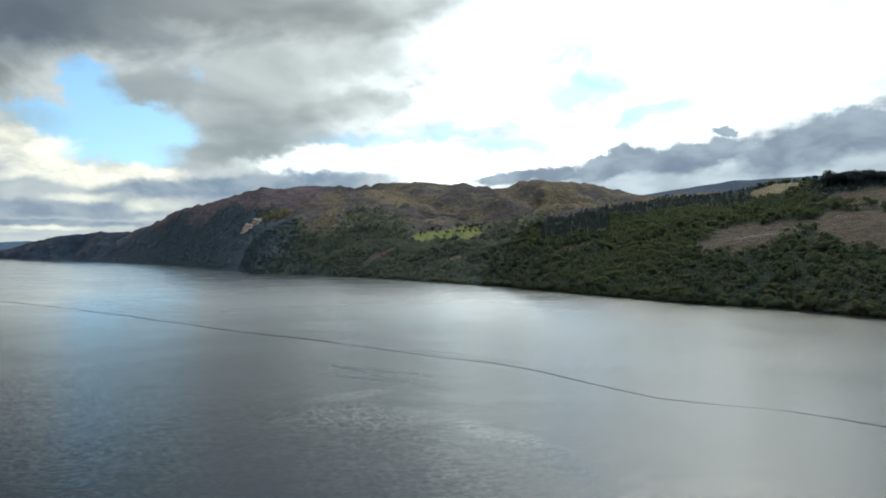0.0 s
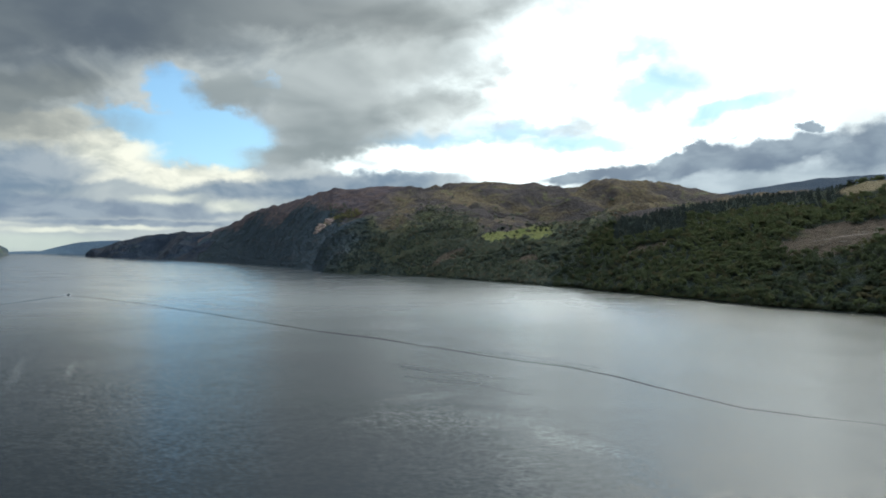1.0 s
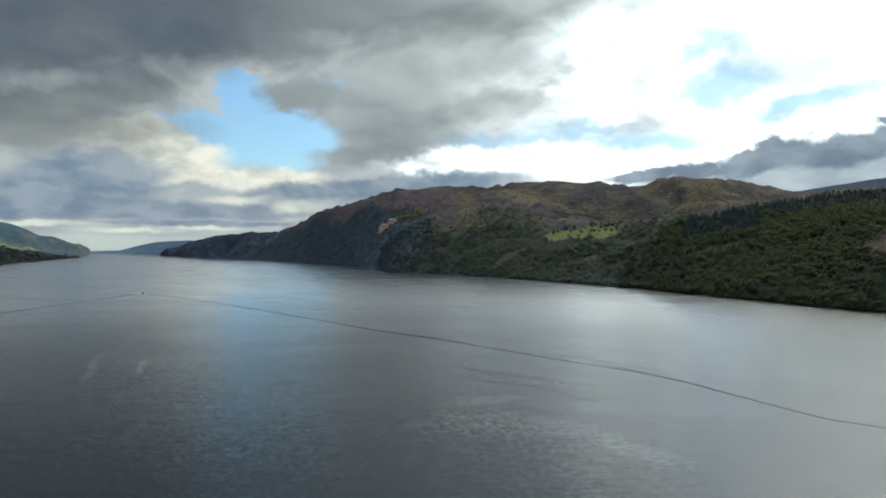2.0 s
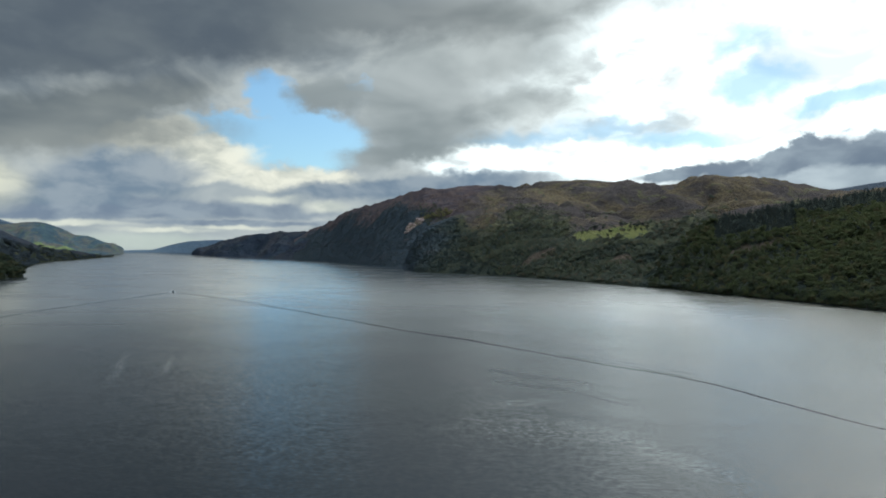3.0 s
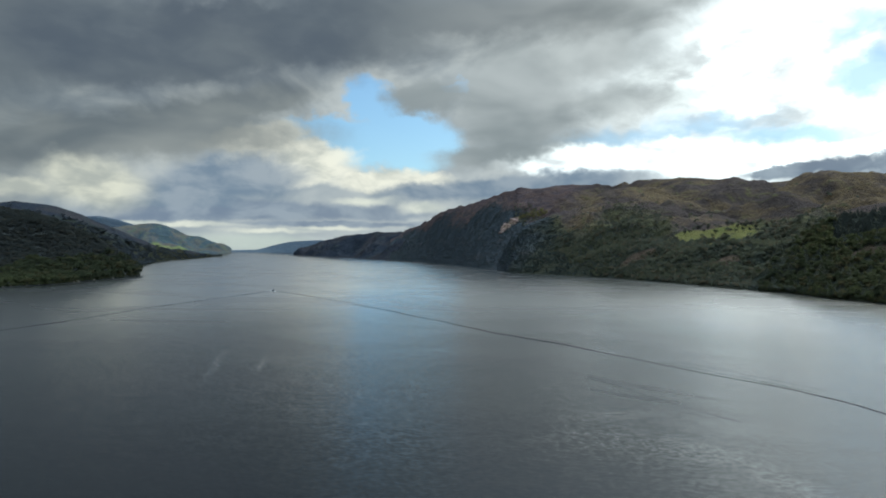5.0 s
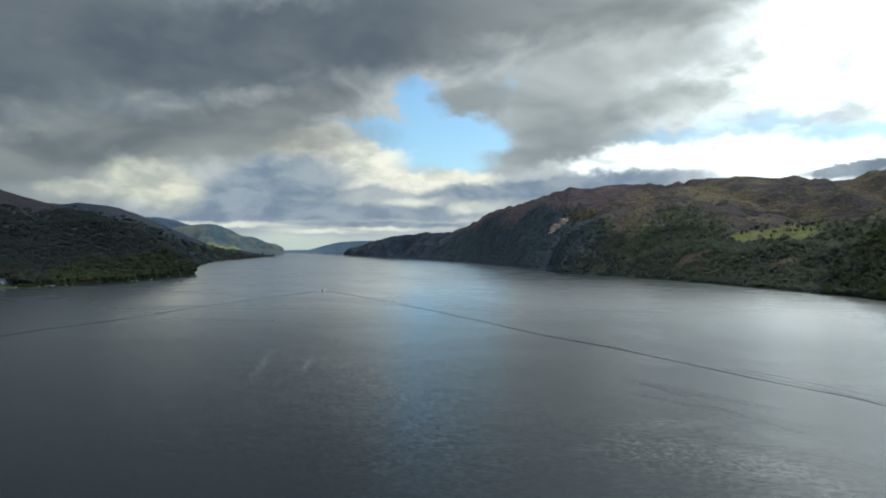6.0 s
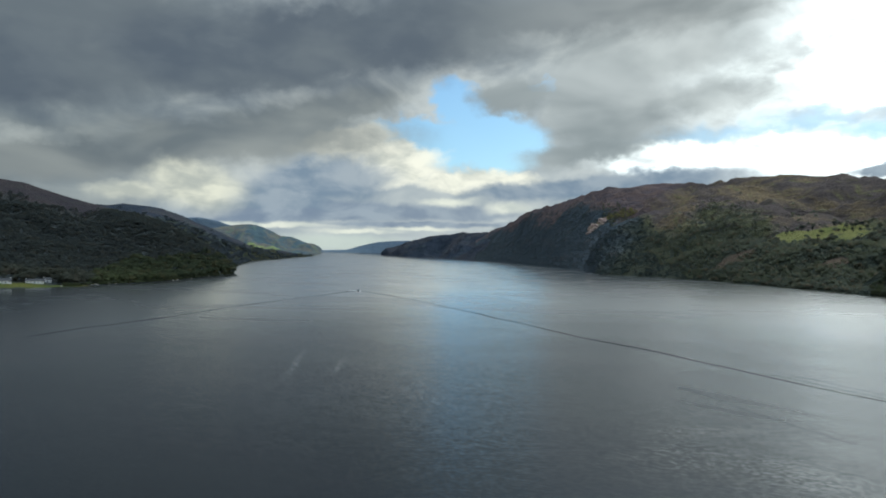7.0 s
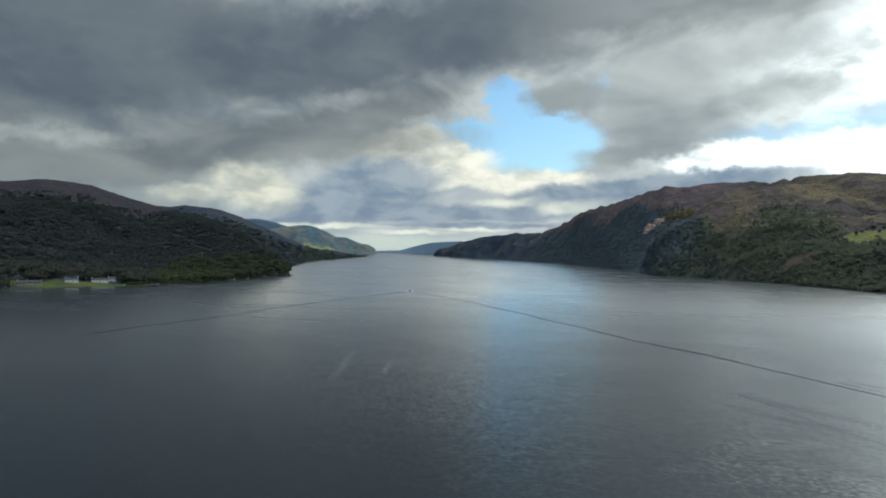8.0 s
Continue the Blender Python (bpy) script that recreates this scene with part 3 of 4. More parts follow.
# the long moorland hill across the loch
EAST_FAR = Hill((0, 0), [
    (-33.0, 4330, 4400, -0.28), (-32.2, 4200, 4400, 0.10), (-30.9, 4010, 4350, 0.65), (-29.5, 3840, 4200, 0.97), (-28.8, 3740, 4150, 1.16), (-26.0, 3110, 3900, 1.51), (-24.3, 2800, 3700, 1.53), (-22.5, 2470, 3500, 1.5), (-20.0, 2400, 3300, 1.4)],
    power=1.1, rough=60.0, ragged=14.0, size=260.0, seed=15)
EAST_FAR.build("ground_low_hill", M_HAZE_DUSK, moor_cover(-1, -0.5), 260, 60, "low hill, dusky with painted haze, where the moor runs down to the far loch")

EAST_MOOR = Hill((0, 0), [
    (-25.2, 2960, 3600, 0.9), (-24.5, 2830, 3560, 1.3),
    (-23.9, 2720, 3500, 1.72), (-22.7, 2510, 3200, 2.19), (-20.5, 2130, 2750, 3.44), (-17.7, 1700, 2400, 4.18), (-16.3, 1600, 2250, 4.59), (-15.3, 1590, 2180, 4.95), (-14.7, 1580, 2140, 5.23), (-13.0, 1560, 2120, 5.15)] + [
    (-10.6, 1480, 2100, 5.35), (-8.0, 1300, 2080, 5.32), (-7.3, 1200, 2050, 5.20), (-6.6, 1135, 1980, 5.42), (-5.2, 1085, 1920, 5.64), (-3.7, 1045, 1900, 5.49), (-1.7, 985, 1870, 5.65), (0.0, 935, 1860, 5.58),
    (1.6, 895, 1850, 5.60), (4.7, 830, 1850, 5.23), (6.0, 800, 1850, 5.31), (6.8, 785, 1880, 5.76), (8.1, 755, 1880, 5.79), (12.0, 700, 1850, 5.53), (13.1, 690, 1830, 5.28), (14.9, 680, 1800, 4.69), (15.6, 680, 1780, 4.54), (19.0, 680, 1700, 4.6), (30.0, 680, 1600, 4.4), (48.0, 650, 1500, 4.2)],
    power=1.12, rough=60.0, ragged=13.0, size=230.0, seed=11, calm=(0.5, 1290, 3.2, 110), steep=-12.0, knolls=26.0)
SCREES = [(-15.7, 1925, 0.45, 15), (-15.0, 1945, 0.35, 10)]
MOOR_COVER = moor_cover(0.24, 0.66, FIELDS + SCREES, SCREES, 2, 0.35, (0.42, -12.0, 6.0))
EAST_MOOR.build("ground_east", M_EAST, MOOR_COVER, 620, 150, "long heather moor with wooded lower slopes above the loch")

# a nearer shoulder of the same moor
EAST_SHOULDER = Hill((0, 0), [
    (-16.4, 1590, 1640, -1.2), (-15.8, 1450, 1600, 0.3), (-15.2, 1370, 1590, 1.3), (-14.3, 1345, 1600, 2.0), (-13.0, 1310, 1620, 2.65), (-11.5, 1282, 1640, 3.3), (-10.0, 1245, 1660, 3.85), (-8.7, 1205, 1690, 4.6), (-7.6, 1170, 1720, 5.1),
    (-6.4, 1128, 1740, 5.25), (-5.0, 1080, 1740, 5.2), (-3.5, 1036, 1700, 4.7), (-2.0, 990, 1680, 4.2), (0.0, 936, 1660, 3.8), (1.5, 899, 1640, 3.4), (3.0, 866, 1600, 3.0), (4.5, 836, 1520, 2.2), (6.0, 802, 1400, 1.0)],
    power=1.08, rough=34.0, ragged=12.0, size=190.0, seed=17, calm=(0.5, 1290, 3.2, 110), steep=-10.5, knolls=18.0)
SHOULDER_COVER = moor_cover(0.22, 0.64, FIELDS, BROWNS, 2, 0.35, (0.85, -9.0, 5.0))
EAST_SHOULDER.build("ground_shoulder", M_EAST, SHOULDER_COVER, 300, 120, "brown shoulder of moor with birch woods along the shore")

# the nearer wooded brae
EAST_BRAE = Hill((0, 0), [
    (2.5, 870, 900, -2.4), (4.0, 842, 900, -1.0), (5.4, 817, 930, 0.2), (7.0, 768, 980, 1.9), (8.6, 736, 1010, 3.05), (11.1, 697, 1020, 3.55), (13.8, 660, 1020, 3.70), (15.8, 633, 1010, 3.65), (17.7, 606, 1000, 4.1), (20.2, 586, 990, 4.1), (22.8, 569, 980, 4.35),
    (24.4, 561, 970, 4.6), (25.6, 556, 965, 4.95), (28.5, 535, 960, 4.95), (31.0, 514, 950, 4.95), (32.6, 502, 940, 4.85), (40.0, 455, 900, 4.8), (52.0, 420, 880, 4.6)],
    power=0.92, rough=16.0, ragged=4.0, size=150.0, seed=31, lumpy=0.6)
brae_cover = moor_cover(1.02, 1.1, [(26.0, 952, 1.9, 24)], [(26.0, 952, 2.1, 26), (25.2, 745, 4.6, 72), (31.5, 735, 5.0, 90), (11.3, 855, 2.2, 18), (34.0, 860, 4.0, 50)], 9)
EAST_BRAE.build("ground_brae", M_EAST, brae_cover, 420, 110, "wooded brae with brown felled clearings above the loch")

# a ridge far behind it, blue haze put into its colour
EAST_RIDGE = Hill((0, 0), [(12.0, 2600, 3700, 3.9), (17.0, 2600, 3750, 4.6), (19.7, 2600, 3800, 4.96), (22.8, 2600, 3800, 5.36), (28.5, 2600, 3800, 5.46), (32.6, 2600, 3800, 5.47), (45.0, 2600, 3800, 5.4)], power=0.9, rough=20, ragged=4, size=500, seed=44, back=1.2)
EAST_RIDGE.build("ground_ridge", M_HAZE_RIDGE, moor_cover(-1, -0.5), 120, 40, "moorland ridge, blue haze in its colour, far off behind the woods")

# the west shore
WEST_EYE = (-6.0, 35.0)
WEST_HILL = Hill(WEST_EYE, [
    (-100.0, 700, 1500, 4.2), (-80.0, 735, 1600, 4.4), (-70.0, 765, 1650, 4.5), (-65.0, 785, 1700, 4.60), (-62.4, 812, 1720, 4.92), (-61.2, 818, 1720, 4.86), (-59.5, 828, 1700, 4.60), (-57.6, 840, 1660, 4.05), (-56.3, 848, 1640, 3.58), (-54.3, 872, 1600, 3.1), (-52.0, 908, 1540, 2.6),
    (-50.0, 945, 1480, 1.95), (-48.0, 1035, 1400, 1.0), (-46.5, 1110, 1340, 0.1), (-45.4, 1180, 1300, -0.9), (-44.9, 1205, 1290, -1.5)],
    power=1.35, rough=26.0, ragged=5.0, size=200.0, seed=51)
WEST_COVER = moor_cover(0.70, 0.90, [(-58.8, 850, 3.0, 18), (-63.0, 833, 1.7, 15)], (), 4, 0.16, (0.6, -56.0, -5.0))
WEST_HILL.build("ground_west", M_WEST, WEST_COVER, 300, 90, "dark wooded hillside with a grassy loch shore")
WEST_SPUR = Hill(WEST_EYE, [
    (-60.0, 1500, 2500, 3.2), (-54.0, 1500, 2600, 3.25), (-52.9, 1520, 2620, 3.40), (-51.1, 1550, 2640, 3.22), (-50.2, 1570, 2650, 3.07), (-48.6, 1600, 2660, 2.50), (-47.0, 1630, 2680, 1.78), (-45.1, 1655, 2750, 0.95),
    (-44.3, 2000, 2850, 0.60), (-43.2, 2700, 3050, 0.08), (-42.0, 3080, 3250, 0.02), (-41.4, 3200, 3350, -0.02), (-39.7, 3700, 3800, -0.36), (-38.7, 3960, 4010, -0.47)],
    power=1.2, rough=30.0, ragged=5.0, size=240.0, seed=61)
SPUR_COVER = moor_cover(0.62, 0.80, (), (), 6, 0.2)
WEST_SPUR.build("ground_spur", M_HAZE_DUSK, SPUR_COVER, 260, 70, "wooded spur of hill ending in a low spit")

# the far reach
FAR_WEST = Hill(WEST_EYE, [(-53.0, 4300, 4650, 1.0), (-47.0, 4300, 4650, 1.5), (-45.9, 4300, 4650, 1.72), (-44.6, 4300, 4650, 1.99), (-43.4, 4320, 4650, 2.01), (-42.2, 4340, 4650, 1.55), (-41.2, 4360, 4660, 1.10), (-40.5, 4400, 4680, 1.02), (-39.4, 4450, 4700, 0.62), (-38.6, 4500, 4720, 0.33), (-38.0, 4600, 4740, -0.05)],
    power=1.0, rough=60, ragged=10, size=300, seed=71, back=1.25)
# the two field patches here are sunlight painted on the slope
FAR_WEST.build("ground_far_west", M_HAZE_FAR, moor_cover(-1, -0.5, [(-43.0, 4380, 0.9, 40), (-41.6, 4400, 0.6, 30)]), 140, 40, "green moorland hill along the far loch")
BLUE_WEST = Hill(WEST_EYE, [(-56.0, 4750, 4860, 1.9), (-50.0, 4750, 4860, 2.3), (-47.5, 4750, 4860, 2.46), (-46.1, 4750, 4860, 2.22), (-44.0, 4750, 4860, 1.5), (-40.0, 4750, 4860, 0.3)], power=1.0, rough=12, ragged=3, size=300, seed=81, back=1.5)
BLUE_WEST.build("ground_blue_west", M_HAZE_BLUE, moor_cover(-1, -0.5), 90, 20, "far distant hill with blue haze in its colour")
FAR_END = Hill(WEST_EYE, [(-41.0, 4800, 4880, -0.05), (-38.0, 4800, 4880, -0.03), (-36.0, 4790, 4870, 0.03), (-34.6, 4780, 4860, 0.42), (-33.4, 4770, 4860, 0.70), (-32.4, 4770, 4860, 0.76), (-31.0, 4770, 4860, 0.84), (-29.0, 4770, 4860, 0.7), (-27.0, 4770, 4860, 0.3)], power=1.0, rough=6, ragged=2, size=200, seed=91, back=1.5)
FAR_END.build("ground_far_end", M_HAZE_BLUE, moor_cover(-1, -0.5), 110, 20, "hills coloured with blue haze where the loch meets the horizon")

# ---- woods ----
rng = np.random.default_rng(7)


def part(name, me, parent, label=""):
    ob = new(name, me)
    ob.parent = parent
    return tagged(ob, label)


def leaf_quads(centre, normal, size, gen):
    """One leafy spray at each centre: a slightly skewed quad facing roughly along its normal."""
    n = len(centre)
    normal = normal + gen.normal(0, 0.27, (n, 3))
    normal /= np.linalg.norm(normal, axis=1, keepdims=True) + 1e-9
    side = np.cross(normal, gen.normal(0, 1, (n, 3)))
    side /= np.linalg.norm(side, axis=1, keepdims=True) + 1e-9
    up = np.cross(normal, side)
    s = size[:, None]
    q = np.stack([centre - s * side, centre + s * up * 0.8, centre + s * side, centre - s * up * 0.8], 1)
    return q + gen.normal(0, 0.18, q.shape) * s[:, None]


def broadleaf(quads, gen):
    """Unit-high crown of leaf sprays over a few uneven lumps."""
    k = 4
    lump = np.stack([gen.uniform(-0.20, 0.20, k), gen.uniform(-0.20, 0.20, k), gen.uniform(0.36, 0.74, k)], 1)
    rad = gen.uniform(0.18, 0.30, k)
    pick = gen.integers(0, k, quads)
    d = gen.normal(0, 1, (quads, 3))
    d[:, 2] += 0.6
    d /= np.linalg.norm(d, axis=1, keepdims=True)
    c = lump[pick] + d * rad[pick][:, None] * gen.uniform(0.75, 1.1, quads)[:, None]
    return leaf_quads(c, d, gen.uniform(0.6, 1.25, quads) * 0.78 / np.sqrt(quads), gen)


def conifer(quads, gen):
    """Unit-high narrow crown of drooping sprays."""
    h = gen.uniform(0.08, 0.98, quads) ** 0.85
    turn = gen.uniform(0, 2 * np.pi, quads)
    r = 0.19 * (1.02 - h) * gen.uniform(0.55, 1.15, quads)
    d = np.stack([np.cos(turn), np.sin(turn), np.full(quads, 0.55)], 1)
    c = np.stack([r * np.cos(turn), r * np.sin(turn), h], 1)
    return leaf_quads(c, d, (0.35 + 0.65 * (1 - h)) * 0.62 / np.sqrt(quads), gen)


def as_mesh(name, quads, mat):
    n = len(quads)
    return quad_mesh(name, quads.reshape(-1, 3), np.arange(4 * n).reshape(n, 4), mat)


def spots(hill, spacing, wanted, a0, a1, r0, r1, top=1.06):
    """Jittered places on a hillside between two bearings and distances, where wanted(a, r, k, x, y) holds."""
    n = int(radians(a1 - a0) * (r1 * r1 - r0 * r0) / 2 / spacing ** 2)
    a = rng.uniform(a0, a1, n)
    r = np.sqrt(rng.uniform(r0 * r0, r1 * r1, n))
    x, y, z, k = hill.place(a, r)
    ok = (k > 0.0) & (k < top) & wanted(a, r, k, x, y)
    return np.stack([x, y, z], 1)[ok], a[ok], r[ok], k[ok]


def wood(name, places, heights, kind_of, quads, mat, label, width=1.0):
    """Many far trees as one object."""
    protos = [kind_of(quads, rng) for _ in range(10)]
    n = len(places)
    which = rng.integers(0, len(protos), n)
    turn = rng.uniform(0, 2 * np.pi, n)
    out = np.empty((n, quads, 4, 3), np.float32)
    for i, q in enumerate(protos):
        m = which == i
        c, s = np.cos(turn[m])[:, None, None], np.sin(turn[m])[:, None, None]
        wide = (heights[m] * rng.uniform(0.8, 1.3, m.sum()) * width)[:, None, None]
        out[m, ..., 0] = (q[None, ..., 0] * c - q[None, ..., 1] * s) * wide
        out[m, ..., 1] = (q[None, ..., 0] * s + q[None, ..., 1] * c) * wide
        out[m, ..., 2] = q[None, ..., 2] * heights[m][:, None, None] - 0.05 * heights[m][:, None, None]
    out += places[:, None, None, :]
    me = as_mesh(name, out.reshape(-1, 4, 3), mat)
    grove = 0.5 + 0.5 * bumps(places[:, 0], places[:, 1], 60.0, 3, 5) + 0.9 * bumps(places[:, 0], places[:, 1], 260.0, 2, 15)
    tint = np.clip(np.stack([0.6 * grove + 0.4 * rng.random(n), rng.random(n), rng.random(n)], 1), 0, 1)
    put_colour(me, "tint", np.repeat(tint, quads * 4, axis=0))
    return tagged(new(name, me), label, "wood", kind="stuff")


def bare(cover, strays=0.025):
    """Where the ground cover leaves room for trees."""
    def wanted(a, r, k, x, y):
        c = cover(a, r, k, x, y)
        return (c[..., 0] < 0.35) & (c[..., 1] < 0.45 + 0.5 * (rng.random(len(a)) < 0.14)) & (rng.random(len(a)) > c[..., 2] * (1 - strays))
    return wanted


HOUSES = [(-63.75, 829), (-62.95, 833), (-60.6, 856), (-58.75, 868), (-57.95, 882)]


def off_houses(a, r):
    """Away from the houses and the grass before them."""
    ok = np.full(a.shape, True)
    for ha, hr in HOUSES:
        ok &= (np.abs(a - ha) > 0.62) | (r > hr + 8)
    return ok


def in_plantation(a, r, k):
    return (a > 8.0) & (a < 13.5) & (k > 0.62) | (a > 12) & (a < 24.4) & (k > 0.84) | (a > 28) & (k > 0.84)


def build_woods():
    # the brae: the front rows are single trees, the rest one wood
    keep = bare(brae_cover)
    pl, a, r, k = spots(EAST_BRAE, 5.0, lambda a, r, k, x, y: keep(a, r, k, x, y) & ~in_plantation(a, r, k), 3.2, 44.0, 440, 1040)
    h = rng.uniform(5.0, 9.5, len(pl)) * (1 + 0.25 * bumps(pl[:, 0], pl[:, 1], 80, 3, 3))
    s = EAST_BRAE.lines(a)[0]
    front = np.argsort((r - s) + 4000 * ((a > 34.5) | (a < 6)))[:250]
    rest = np.setdiff1d(np.arange(len(pl)), front)
    wood("brae_wood", pl[rest], h[rest], broadleaf, 44, M_BIRCH, "mixed birch and oak wood turning to autumn on a brae", 1.15)
    single_trees(pl[front], h[front])
    pl, a, r, k = spots(EAST_BRAE, 4.2, lambda a, r, k, x, y: in_plantation(a, r, k) & keep(a, r, k, x, y), 7.5, 44.0, 700, 1050)
    wood("brae_plantation", pl, rng.uniform(6, 9, len(pl)) * np.where(a > 13.5, 0.72, 1.0), conifer, 40, M_SPRUCE, "dark spruce plantation along the top of the brae", 1.5)
    pl, a, r, k = spots(EAST_BRAE, 1.6, lambda a, r, k, x, y: r - EAST_BRAE.lines(a)[0] < 7, 3.2, 42.0, 440, 880)
    wood("shore_scrub", pl - np.array([0, 0, 0.5]), rng.uniform(2.0, 4.2, len(pl)), broadleaf, 16, M_BIRCH, "low alder scrub along the water's edge", 1.5)
    # the moor's lower slopes
    keep2 = bare(SHOULDER_COVER)
    far_side = lambda a, x, y: a < -10.0 + 3.0 * bumps(x, y, 200.0, 3, 4)
    pl, a, r, k = spots(EAST_SHOULDER, 7.2, lambda a, r, k, x, y: keep2(a, r, k, x, y) & far_side(a, x, y), -16.2, -6.0, 1100, 1760, 0.9)
    wood("shoulder_pinewood", pl, rng.uniform(3.4, 5.8, len(pl)), broadleaf, 18, M_HAZEWOOD, "dark wood tinted with blue haze on the shoulder of the moor", 1.5)
    pl, a, r, k = spots(EAST_SHOULDER, 5.4, lambda a, r, k, x, y: keep2(a, r, k, x, y) & ~far_side(a, x, y), -16.2, 5.8, 800, 1760, 0.85)
    wood("shore_birchwood", pl, rng.uniform(4.0, 7.0, len(pl)), broadleaf, 18, M_HAZEBIRCH, "birch woods along the far shore and scattered up the moor", 1.35)
    keep3 = bare(MOOR_COVER, 0.008)
    pl, a, r, k = spots(EAST_MOOR, 7.0, lambda a, r, k, x, y: keep3(a, r, k, x, y) & (a > -14.5 + 2.0 * bumps(x, y, 300.0, 3, 4)), -17.0, 9.6, 790, 2900, 0.75)
    wood("moor_birchwood", pl, rng.uniform(4.5, 8.0, len(pl)), broadleaf, 18, M_HAZEBIRCH, "birch and pine wood on the steep loch side", 1.4)
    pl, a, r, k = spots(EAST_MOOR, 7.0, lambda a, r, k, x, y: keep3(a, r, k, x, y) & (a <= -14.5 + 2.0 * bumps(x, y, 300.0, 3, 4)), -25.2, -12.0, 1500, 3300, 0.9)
    wood("loch_side_pinewood", pl, rng.uniform(2.2, 3.8, len(pl)), broadleaf, 12, M_HAZEWOOD, "dark wood tinted with blue haze on the steep loch side", 1.6)
    # the west shore
    pl, a, r, k = spots(WEST_HILL, 2.0, lambda a, r, k, x, y: (r - WEST_HILL.lines(a)[0] < 8) & (a > -57.0), -57.0, -45.0, 800, 1260)
    wood("west_scrub", pl - np.array([0, 0, 0.5]), rng.uniform(2.0, 4.5, len(pl)), broadleaf, 14, M_SHORE, "low scrub along the western water's edge", 1.5)
    keep4 = bare(WEST_COVER, 0.0)
    pl, a, r, k = spots(WEST_HILL, 5.3, lambda a, r, k, x, y: keep4(a, r, k, x, y) & (r - WEST_HILL.lines(a)[0] > 90), -72.0, -44.9, 780, 1700, 0.97)
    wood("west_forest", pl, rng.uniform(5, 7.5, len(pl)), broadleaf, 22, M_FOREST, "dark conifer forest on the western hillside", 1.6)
    pl, a, r, k = spots(WEST_HILL, 7.0, lambda a, r, k, x, y: keep4(a, r, k, x, y) & off_houses(a, r) & (r - WEST_HILL.lines(a)[0] < 110 + 70 * ease((a + 56) / 4) + 40 * bumps(x, y, 80.0, 3, 8)) & (k > 0.006), -66.5, -44.9, 760, 1320)
    h = rng.uniform(7, 12.5, len(pl))
    dim = a < -55.5 + 2.0 * bumps(pl[:, 0], pl[:, 1], 60.0, 3, 18)
    wood("west_shore_trees", pl[~dim], h[~dim], broadleaf, 30, M_SHORE, "green broadleaf trees along the western shore", 1.4)
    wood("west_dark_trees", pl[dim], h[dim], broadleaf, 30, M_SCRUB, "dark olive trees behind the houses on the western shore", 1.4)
    # a stand of golden birch under the crags
    pl, a, r, k = spots(EAST_MOOR, 4.5, lambda a, r, k, x, y: np.hypot((a + 13.8) / 1.1, (r - 1955 - 12 * (a + 13.8)) / 14) + 0.8 * bumps(x, y, 30.0, 3, 6) < 1, -15.4, -12.2, 1900, 2010)
    wood("golden_birches", pl, rng.uniform(4, 7, len(pl)), broadleaf, 18, M_GOLD, "small birches turned gold on the open moor", 1.3)
    pl, a, r, k = spots(WEST_SPUR, 13.0, bare(SPUR_COVER, 0.01), -56.0, -38.7, 1500, 4000, 0.97)
    wood("spur_forest", pl, rng.uniform(6, 10, len(pl)), broadleaf, 16, M_HAZESPRUCE, "dark forest on the spur and its low spit", 2.4)


def tree_base(kind_of, mat, gen, quads, trunk_to):
    """One crown mesh and one trunk mesh, a metre high in all."""
    crown = as_mesh("crown", kind_of(quads, gen), mat)
    bm = bmesh.new()
    rings = []
    for z, rad in ((-0.06, 0.040), (0.05, 0.028), (trunk_to * 0.6, 0.020), (trunk_to, 0.010)):
        lean = 0.03 * math.sin(3 * z)
        rings.append([bm.verts.new((lean + rad * math.cos(i * math.pi / 3), rad * math.sin(i * math.pi / 3), z)) for i in range(6)])
    for lo, hi in zip(rings, rings[1:]):
        for i in range(6):
            bm.faces.new((lo[i], lo[(i + 1) % 6], hi[(i + 1) % 6], hi[i]))
    for turn in (0.4, 2.5, 4.4):
        c, s = math.cos(turn), math.sin(turn)
        z0 = trunk_to * 0.55
        base = [bm.verts.new((0.012 * math.cos(b), 0.012 * math.sin(b), z0)) for b in (0, 2.1, 4.2)]
        tip = bm.verts.new((0.2 * c, 0.2 * s, z0 + 0.25))
        for i in range(3):
            bm.faces.new((base[i], base[(i + 1) % 3], tip))
    trunk = bpy.data.meshes.new("trunk")
    bm.to_mesh(trunk)
    bm.free()
    trunk.materials.append(M_BARK)
    return crown, trunk


def grow(name, base, x, y, z, height, wide, label, category, group):
    t = new(name)
    t.matrix_basis = Matrix.Translation((x, y, z)) @ Matrix.Rotation(rng.uniform(0, 6.28), 4, "Z") @ Matrix.Diagonal((height * wide, height * wide, height, 1))
    part("crown", base[0], t)
    part("trunk", base[1], t)
    return tagged(t, label, category, group)


def single_trees(places, heights):
    bases = [tree_base(broadleaf, M_CROWN, rng, 110, 0.62) for _ in range(8)]
    for i, (p, h) in enumerate(zip(places, heights)):
        tall = "tall" if h > 8.5 else "low" if h < 6 else "rounded"
        grow("broadleaf_tree", bases[i % 8], p[0], p[1], p[2] - 0.3, h, rng.uniform(0.95, 1.3), tall + " green birch tree at the water's edge", "tree", "trees along the shore")


build_woods()


def on_hill(hill, a, r):
    x, y, z, _ = hill.place(np.array([a]), np.array([r]))
    return float(x[0]), float(y[0]), float(z[0])


